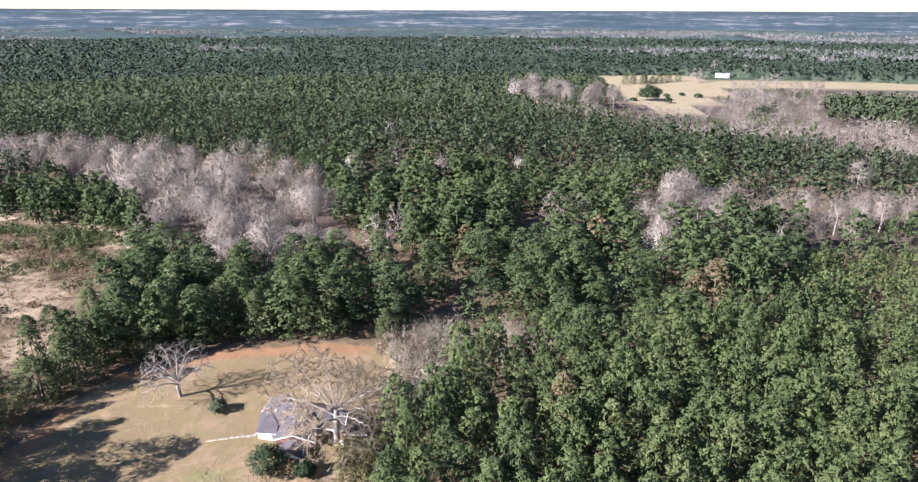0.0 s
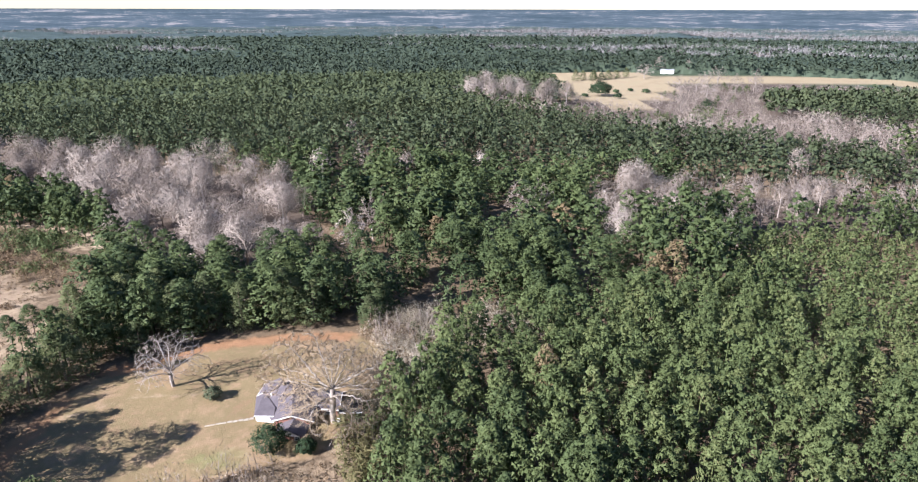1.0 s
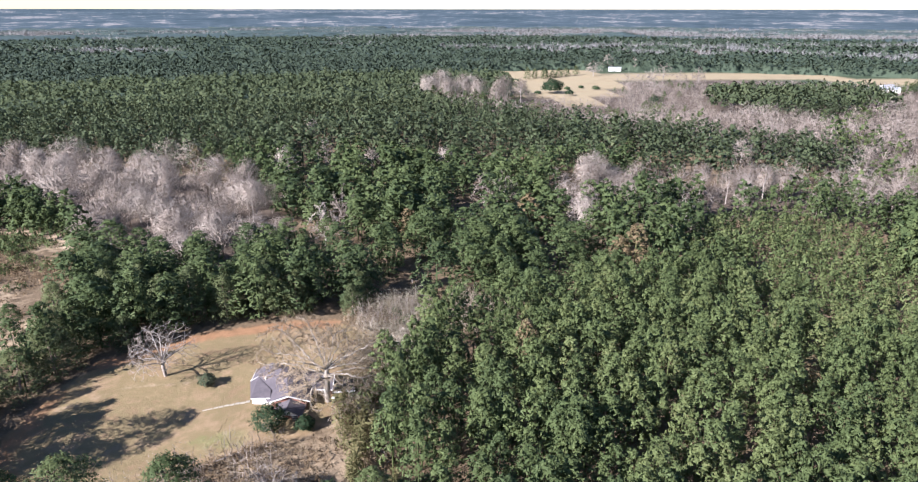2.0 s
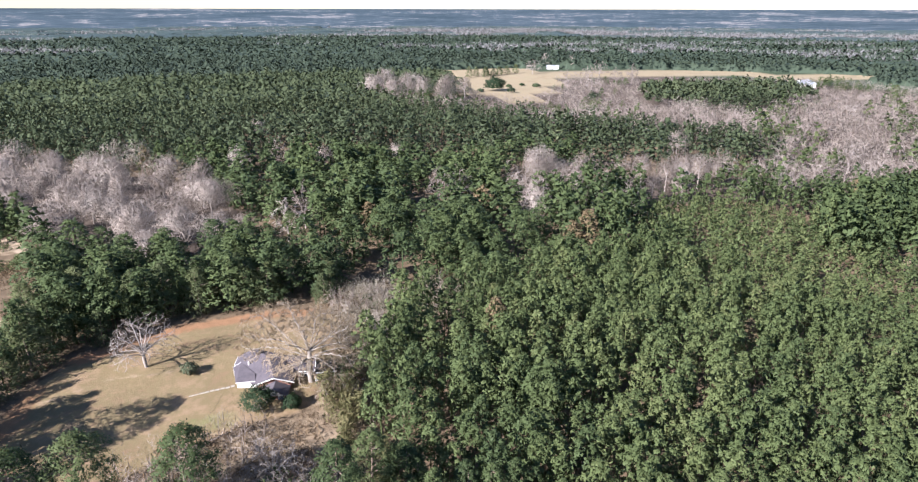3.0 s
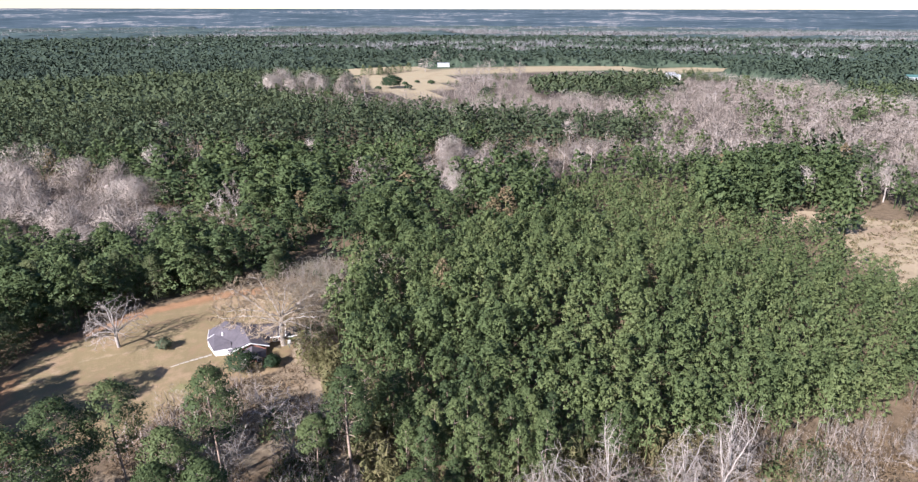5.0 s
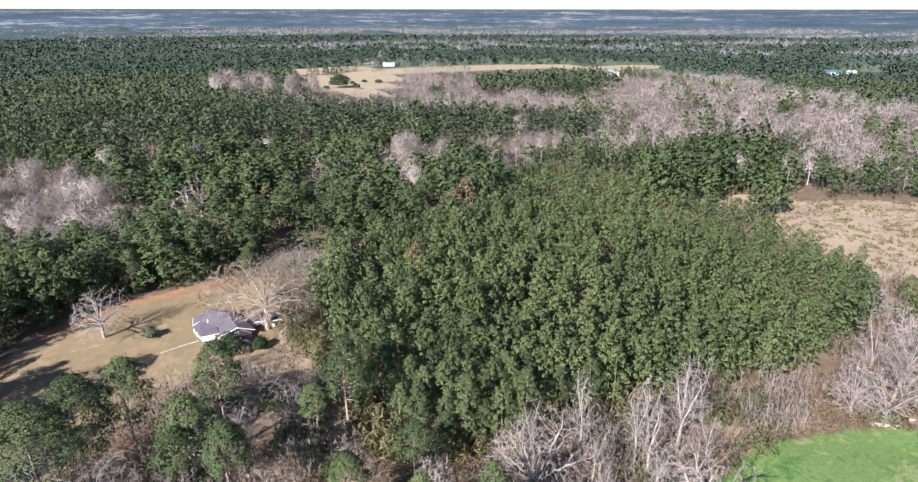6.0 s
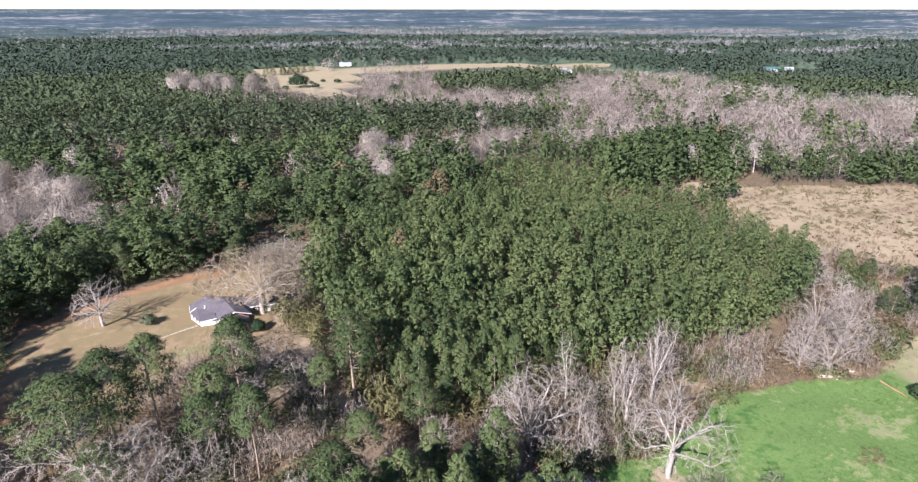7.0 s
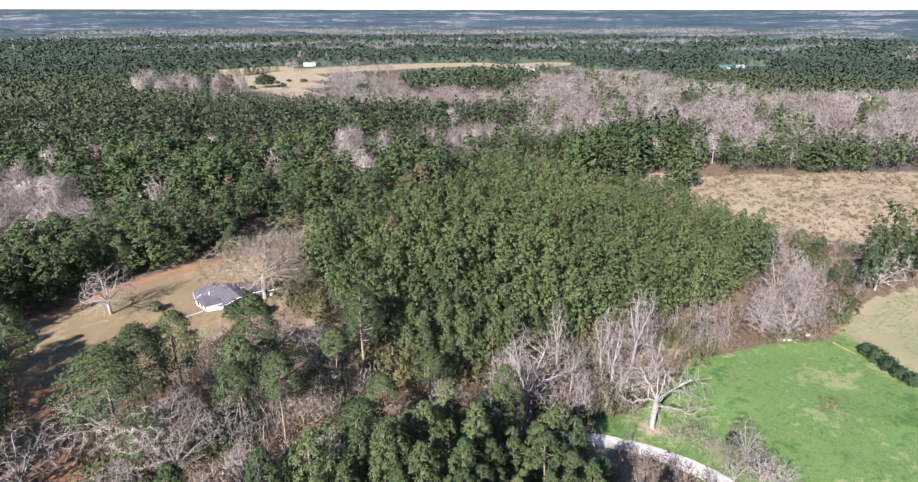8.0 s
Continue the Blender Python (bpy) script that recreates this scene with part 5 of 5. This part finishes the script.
# ---- lane, walk and small things outdoors ----
def strip(pts, width, lift, step=1.0):
    """A curved strip of ground between two uneven edges."""
    p = np.array(pts, float)
    seg = np.concatenate([[0], np.cumsum(np.hypot(*np.diff(p, axis=0).T))])
    s = np.arange(0, seg[-1], step)
    c = np.stack([np.interp(s, seg, p[:, 0]), np.interp(s, seg, p[:, 1])], 1)
    for _ in range(6):
        c[1:-1] = (c[:-2] + 2 * c[1:-1] + c[2:]) / 4
    way = unit(np.gradient(c, axis=0))
    nor = np.stack([-way[:, 1], way[:, 0]], 1)
    rows = []
    for f in (-1, -0.5, 0, 0.5, 1):
        wob = 1 + 0.16 * (lumps(s, s * 0 + f * 40, 2.2, 3) - 0.5) * abs(f)
        q = c + nor * (width * 0.5 * f * wob)[:, None]
        rows.append(np.column_stack([q, ground_z(q[:, 0], q[:, 1]) + lift * (1 if abs(f) < 0.9 else -1)]))
    v = np.stack(rows, 1).reshape(-1, 3)
    i = (np.arange(len(s) - 1)[:, None] * 5 + np.arange(4)[None]).ravel()
    return v, np.concatenate([np.stack([i, i + 5, i + 6], 1), np.stack([i, i + 6, i + 1], 1)])


m_gravel = surface("pale_gravel", (0.40, 0.355, 0.30), (0.60, 0.545, 0.465), 0.6, 0.95, 0, 0.5, 6, 0.05)
m_concrete = surface("old_concrete", (0.34, 0.32, 0.29), (0.56, 0.54, 0.50), 1.2, 0.9, 0, 0.3, 12)
m_walk = surface("worn_concrete", (0.24, 0.21, 0.165), (0.44, 0.40, 0.33), 0.9, 0.95, 0, 0.4, 8)
m_white = surface("white_paint", (0.62, 0.61, 0.58), (0.80, 0.79, 0.76), 1.5, 0.6, 0, 0.1, 20)
m_deck = surface("faded_white_boards", (0.38, 0.39, 0.42), (0.66, 0.66, 0.66), 1.2, 0.8, 0, 0.3, 10)
m_brick = surface("red_brick", (0.13, 0.055, 0.04), (0.24, 0.115, 0.085), 2.0, 0.9, 0, 0.5, 9)
m_shingle = surface("grey_shingles", (0.050, 0.043, 0.050), (0.094, 0.082, 0.092), 0.7, 0.9, 0, 0.6, 7, 0.03)
m_dark = surface("weathered_dark_wood", (0.045, 0.038, 0.035), (0.11, 0.095, 0.085), 2, 0.9)
m_log = surface("peeled_log", (0.33, 0.27, 0.21), (0.58, 0.52, 0.44), 2, 0.9, 0, 0.4, 12)
m_redwood = surface("rusty_log", (0.20, 0.10, 0.06), (0.34, 0.19, 0.11), 2, 0.9)
m_metal_green = surface("green_metal_roof", (0.03, 0.085, 0.08), (0.06, 0.12, 0.11), 0.4, 0.6, 0.0, 0.1)
m_metal_grey = surface("grey_metal_roof", (0.35, 0.36, 0.38), (0.52, 0.53, 0.55), 0.4, 0.45, 0.4, 0.1)
m_glass, _nt, _b = material("window_glass")
_b.inputs["Base Color"].default_value, _b.inputs["Roughness"].default_value = (0.03, 0.035, 0.04, 1), 0.08

tagged(new("road", mesh_np("road", *strip(LANE, 5.8, 0.06), m_gravel, smooth=True)), "pale gravel lane between brush and green field", "road", kind="structure")


def log_thing(name, a, b, r, mat, label, group=""):
    a, b = np.array(a, float), np.array(b, float)
    za, zb = float(ground_z(*a)), float(ground_z(*b))
    t = thing(name, label, "log", (a[0], a[1], za), 0, group)
    d = np.array([b[0] - a[0], b[1] - a[1], zb - za])
    p = np.array([d * u for u in np.linspace(0, 1, 6)])
    p[:, 2] += r * 0.85 + 0.05 * np.sin(np.arange(6) * 2.1)
    v, f = tube(p, r * np.array([1.1, 1.0, 0.95, 0.9, 0.8, 0.65]), 7)
    caps = [(0, k, k + 1) for k in range(1, 6)] + [(35, 35 + k + 1, 35 + k) for k in range(1, 6)]
    hang("stem", mesh_np("stem", v, np.concatenate([f, np.array(caps)]), mat, smooth=True), t)
    stub = tube([p[3], p[3] + [0.3, 0.5, 0.6], p[3] + [0.4, 1.0, 0.9]], [r * 0.4, r * 0.3, 0.02], 4)
    hang("branch", mesh_np("branch", *stub, mat, smooth=True), t)
    return t


for k, (a, b, r) in enumerate((((82, 6), (86.5, 7.2), 0.35), ((83, 4.5), (88, 5), 0.28), ((86, 6.5), (90, 4), 0.3), ((80.5, 7.5), (83, 5.5), 0.4), ((88, 4.8), (91, 6.5), 0.25))):
    log_thing("fallen_log", a, b, r, m_log, "pale bleached fallen log at the field edge", "fallen logs")
log_thing("fallen_log", (90.8, -1.5), (88.6, -8.6), 0.16, m_redwood, "long reddish fallen log in the field")
log_thing("fallen_log", (-41, 80), (-36.5, 82.5), 0.14, m_log, "thin pale fallen branch at the lawn edge")
log_thing("fallen_log", (-18.5, 96.5), (-11.5, 98), 0.22, m_log, "pale fallen limb beside the oak")
log_thing("fallen_log", (-16, 93), (-10.5, 95.5), 0.16, m_log, "pale fallen limb beside the oak")
px2, py2 = planted((54, 63, -17, -11), 1.1, 51)
ps = stand(px2, py2, 52, 0.4, 0.8)
wood("weed_patch", [tuft(700 + k, 40, 1.2, 0.8, 0.6, 0.12) for k in range(3)], ps, np.hypot((px2 - 58.5) / 4, (py2 + 14) / 2) < 1, m_brush, "brown dead weed patch in the green field")
wood("grass_tufts", [tuft(710 + k, 9, 0.4, 0.7, 0.5, 0.12) for k in range(4)], *(lambda x, y: (stand(x, y, 54, 0.6, 1.3), inside(GREEN, x, y) & (lumps(x, y, 7, 4) > 0.45) & (near_line(LANE, x, y) > 3)))(*planted((10, 150, -45, 14), 1.5, 53)), m_grass, "lush green winter grass tufts")


def walkway():
    t = thing("walkway", "pale broken concrete walk across the dry lawn", "walkway", (0, 0, 0))
    for k in range(9):
        x = -45.8 + k * 0.98
        y, w = 96.2 + k * 0.22 + 0.06 * math.sin(k * 3.3), 0.93 - 0.16 * abs(math.sin(k * 1.7))
        z = float(ground_z(x, y)) + 0.07
        e = 0.13 + 0.022 * k
        c = [(x, y - e, z), (x + w, y - e + 0.15, z), (x + w, y + e + 0.2, z), (x, y + e, z)]
        part("slab", slab_bm(c, 0.16), m_walk, t)


walkway()


# ---- the house ----
def roof_pair(parent, ridge, a0, a1, r, e, zr, ze, along_x, thick=0.16):
    """Two roof planes on a ridge. ridge: its line; a0, a1: its ends; r: half span on each side."""
    for s in (-1, 1):
        if along_x:
            c = [(a0, ridge, zr), (a1, ridge, zr), (a1, ridge + s * r, ze), (a0, ridge + s * r, ze)]
        else:
            c = [(ridge, a0, zr), (ridge, a1, zr), (ridge + s * r, a1, ze), (ridge + s * r, a0, ze)]
        part("roof_plane", slab_bm(c, thick), m_shingle, parent)


def beam(parent, name, a, b, w, mat, label=""):
    a, b = Vector(a), Vector(b)
    d = (b - a).normalized()
    side = d.cross(Vector((0, 0, 1))).normalized() * w * 0.5
    up = side.cross(d).normalized() * w
    bm = bmesh.new()
    vs = [bm.verts.new(p + o) for p in (a, b) for o in (side - up, -side - up, -side, side)]
    for q in ((0, 1, 2, 3), (7, 6, 5, 4), (0, 4, 5, 1), (1, 5, 6, 2), (2, 6, 7, 3), (3, 7, 4, 0)):
        bm.faces.new([vs[i] for i in q])
    bmesh.ops.recalc_face_normals(bm, faces=bm.faces[:])
    return part(name, bm, mat, parent, label)


def gable_wall(parent, a, b, top, z, thick, mat):
    """The triangle of wall under a gable, between two eaves points and the peak."""
    a, b, top = Vector((*a, z)), Vector((*b, z)), Vector(top)
    n = (b - a).cross(Vector((0, 0, 1))).normalized() * thick
    bm = bmesh.new()
    f = [bm.verts.new(p) for p in (a, b, top)]
    k = [bm.verts.new(p + n) for p in (a, b, top)]
    bm.faces.new(f)
    bm.faces.new(k[::-1])
    for i in range(3):
        bm.faces.new((f[i], k[i], k[(i + 1) % 3], f[(i + 1) % 3]))
    bmesh.ops.recalc_face_normals(bm, faces=bm.faces[:])
    return part("gable", bm, mat, parent)


def window_part(parent, x, y, z, w, h, face):
    """A framed window on a wall that faces -y ('s'), -x ('w')."""
    def bx(u0, u1, d0, d1, z0, z1):
        return box_bm(x + u0, x + u1, y - d1, y - d0, z + z0, z + z1) if face == "s" else box_bm(x - d1, x - d0, y + u0, y + u1, z + z0, z + z1)
    win = part("window", bx(-w / 2, w / 2, 0.004, 0.03, 0, h), m_glass, parent, "dark window pane")
    for u0, u1, z0, z1 in ((-w / 2 - 0.1, -w / 2, -0.1, h + 0.1), (w / 2, w / 2 + 0.1, -0.1, h + 0.1), (-w / 2, w / 2, h, h + 0.1), (-w / 2, w / 2, -0.1, 0), (-w / 2, w / 2, h / 2 - 0.03, h / 2 + 0.03)):
        part("window_frame", bx(u0, u1, 0.004, 0.07, z0, z1), m_white, win)


def walls(parent, x0, x1, y0, y1, h, mat, t=0.2):
    part("wall", box_bm(x0, x1, y0, y0 + t, -0.3, h), mat, parent)
    part("wall", box_bm(x0, x1, y1 - t, y1, -0.3, h), mat, parent)
    part("wall", box_bm(x0, x0 + t, y0 + t, y1 - t, -0.3, h), mat, parent)
    part("wall", box_bm(x1 - t, x1, y0 + t, y1 - t, -0.3, h), mat, parent)


def plate(parent, corners, thick=0.14):
    """One shingled roof plane."""
    return part("roof_plane", slab_bm(corners, thick), m_shingle, parent)


def build_house():
    h = thing("house", "small red-brick bungalow with grey shingle roof and white porch", "house", (-30, 97, -0.7), -9.5)
    G, GL, GR = (1.5, -3.0, 3.9), (-2.9, -2.0, 1.7), (5.35, -2.2, 2.3)
    K, A, M, E = (-0.4, 3.6, 4.9), (-4.5, 7.6, 5.0), (1.6, 5.2, 4.55), (8.9, 5.0, 4.1)
    W, NW = (-8.5, 5.2, 2.05), (-8.5, 9.2, 2.35)
    # walls
    walls(h, -8.1, 4.2, 4.6, 8.9, 2.0, m_brick)
    walls(h, 4.3, 8.4, 2.7, 8.0, 2.0, m_brick)
    walls(h, -2.4, 4.6, -2.1, 4.5, 1.75, m_brick)
    gable_wall(h, (8.4, 2.7), (8.4, 7.7), (8.4, 5.0, 3.85), 2.0, 0.2, m_brick)
    gable_wall(h, (-2.2, -2.1), (4.6, -2.1), (1.5, -2.1, 3.6), 1.75, 0.2, m_brick)
    # roof: west slopes, hip, south-east slope, east wing, back slopes
    for c in ((G, K, GL), (GL, K, W), (K, A, W), (A, NW, W), (G, GR, M), (G, M, K), (GR, (5.35, 2.2, 2.15), M), (M, (5.35, 2.2, 2.15), (8.9, 2.1, 2.1), E),
              (A, K, M), (A, M, (2.0, 9.3, 2.1), NW), (M, E, (8.9, 8.2, 2.1), (2.0, 9.3, 2.1))):
        plate(h, c)
    beam(h, "rake_board", (1.5, -3.06, 3.95), (5.4, -2.26, 2.36), 0.16, m_white)
    beam(h, "rake_board", (1.5, -3.06, 3.95), (-2.96, -2.06, 1.76), 0.15, m_white)
    beam(h, "rake_board", (-8.56, 9.2, 2.4), (-8.56, 5.2, 2.1), 0.08, m_white)
    beam(h, "rake_board", (8.96, 2.1, 2.15), (8.96, 5.0, 4.15), 0.16, m_white)
    beam(h, "fascia", (5.4, 2.06, 2.18), (8.9, 2.04, 2.14), 0.17, m_white)
    # low south room under the front gable
    walls(h, -0.6, 4.0, -5.6, -2.2, 1.5, m_brick)
    roof_pair(h, 1.7, -6.0, -2.24, 2.9, 0, 2.9, 1.55, False)
    gable_wall(h, (-0.6, -5.6), (4.0, -5.6), (1.7, -5.6, 2.6), 1.5, 0.2, m_white)
    # white porch in the south-west corner, with a shed roof of its own
    plate(h, ((-8.6, 4.9, 2.15), (-7.0, 5.4, 2.95), (-3.0, 0.6, 3.0), (-2.8, -1.0, 2.15), (-6.7, -1.0, 1.95)))
    beam(h, "porch_trim", (-6.72, -1.05, 1.98), (-2.8, -1.05, 2.18), 0.11, m_white)
    beam(h, "porch_trim", (-8.6, 4.95, 2.2), (-7.0, 5.45, 3.0), 0.12, m_white)
    part("porch_floor", slab_bm([(-8.4, 4.4, 0.3), (-6.5, -0.6, 0.3), (-2.5, -0.6, 0.3), (-2.5, 4.25, 0.3)], 0.5), m_dark, h)
    part("porch_wall", box_bm(-6.3, -2.5, -0.8, -0.62, -0.1, 1.9, 0.01), m_white, h)
    beam(h, "porch_wall", (-8.3, 4.4, 0.75), (-6.4, -0.6, 0.75), 0.25, m_white)
    for x, y in ((-8.3, 4.4), (-7.67, 2.73), (-7.03, 1.07), (-6.42, -0.55)):
        part("porch_post", box_bm(x - 0.14, x + 0.14, y - 0.14, y + 0.14, 0.3, 1.98, 0.02), m_white, h)
    part("porch_wall", box_bm(-6.4, -2.45, 4.3, 4.56, 0.3, 2.1), m_white, h)
    part("porch_wall", box_bm(-2.7, -2.45, 0.6, 4.26, 0.3, 2.3), m_white, h)
    door = part("door", box_bm(-2.79, -2.704, 2.0, 2.9, 0.36, 2.2), m_dark, h)
    part("door_handle", box_bm(-2.85, -2.79, 2.1, 2.2, 1.2, 1.3), m_dark, door)
    for k in range(3):
        part("step", box_bm(-8.0 - 0.32 * k, -7.3 - 0.32 * k, -0.3, 1.0, -0.2, 0.33 - 0.12 * k, 0.02), m_concrete, h)
    # pale board deck to the south
    for k in range(7):
        part("deck_board", box_bm(1.6, 6.9 - 0.25 * (k % 3), -8.8 + 0.36 * k, -8.48 + 0.36 * k, 0.05, 0.2), m_deck, h)
    for x, z in ((0.2, 0.6), (3.2, 0.6)):
        window_part(h, x, -5.6, z, 0.9, 0.7, "s")
    window_part(h, 6.6, 2.7, 0.7, 1.2, 1.1, "s")
    window_part(h, -8.1, 6.4, 0.7, 1.0, 1.1, "w")
    window_part(h, -8.1, 8.0, 0.7, 0.8, 1.1, "w")
    ch = part("chimney", box_bm(-3.1, -2.6, 5.4, 5.9, 3.6, 5.35, 0.03), m_dark, h)
    part("chimney_cap", box_bm(-3.2, -2.5, 5.3, 6.0, 5.35, 5.45, 0.02), m_dark, ch)
    part("vent", box_bm(-5.2, -4.9, 4.0, 4.3, 3.0, 3.75, 0.03), m_white, h, "white roof vent")


build_house()


def build_carport():
    t = thing("carport", "sagging dark carport with white fascia beside the oak", "shed", (-18.6, 98.2, float(ground_z(-18.6, 98.2))))
    part("roof", slab_bm([(-2.2, -1.9, 2.0), (2.2, -1.9, 1.8), (2.2, 1.9, 2.3), (-2.2, 1.9, 2.5)], 0.14), m_dark, t)
    beam(t, "fascia", (-2.25, -1.95, 2.06), (2.25, -1.95, 1.86), 0.2, m_white)
    for x, y, z in ((-2, -1.7, 1.85), (2, -1.7, 1.7), (2, 1.7, 2.1), (-2, 1.7, 2.3)):
        part("post", box_bm(x - 0.07, x + 0.07, y - 0.07, y + 0.07, -0.2, z), m_dark, t)


build_carport()
yard = thing("yard_post", "short post with a white box near the oak", "post", (-20.6, 94.4, float(ground_z(-20.6, 94.4))))
part("post", box_bm(-0.06, 0.06, -0.06, 0.06, -0.2, 1.5), m_dark, yard)
part("box", box_bm(-0.3, 0.3, -0.2, 0.2, 1.2, 1.95, 0.03), m_white, yard, "white painted metal box")


# ---- far farm buildings ----
def farm_building(name, place, turn, w, d, h, rise, wall, roof, label, openings=3):
    t = thing(name, label, "building", (place[0], place[1], float(ground_z(*place))), turn)
    walls(t, -w / 2, w / 2, -d / 2, d / 2, h, wall, 0.25)
    for s in (-1, 1):
        c = [(-w / 2 - 0.5, 0, h + rise), (w / 2 + 0.5, 0, h + rise), (w / 2 + 0.5, s * (d / 2 + 0.5), h - 0.1), (-w / 2 - 0.5, s * (d / 2 + 0.5), h - 0.1)]
        part("roof_plane", slab_bm(c, 0.2), roof, t)
    gable_wall(t, (-w / 2, d / 2), (-w / 2, -d / 2), (-w / 2, 0, h + rise - 0.2), h, 0.2, wall)
    gable_wall(t, (w / 2, -d / 2), (w / 2, d / 2), (w / 2, 0, h + rise - 0.2), h, 0.2, wall)
    for k in range(openings):
        x = -w / 2 + w * (k + 0.5) / openings
        if k == openings // 2:
            part("door", box_bm(x - 0.6, x + 0.6, -d / 2 - 0.06, -d / 2 - 0.004, 0, 2.1), m_dark, t)
        else:
            window_part(t, x, -d / 2, 1.0, 1.4, 1.3, "s")
    return t


farm_building("farmhouse", (303, 758), -22, 15, 7, 3.4, 1.6, m_white, m_metal_grey, "white farmhouse beyond the hay field", 5)
farm_building("barn", (373, 760), -22, 7, 5, 2.6, 1.0, m_white, m_metal_grey, "small pale barn beyond the hay field", 3)
farm_building("barn", (491, 547), -20, 32, 10, 3.4, 1.8, m_white, m_metal_grey, "long pale farm shed with metal roof", 5)
farm_building("barn", (512, 563), 15, 16, 9, 3.4, 1.8, m_white, m_metal_grey, "pale farm shed with metal roof", 3)
farm_building("barn", (755, 428), -40, 19, 10, 3.6, 2.2, m_metal_grey, m_metal_green, "long barn with green metal roof", 5)
farm_building("barn", (782, 420), -40, 9, 8, 3.2, 1.4, m_white, m_metal_grey, "small white outbuilding beside the green-roofed barn", 3)
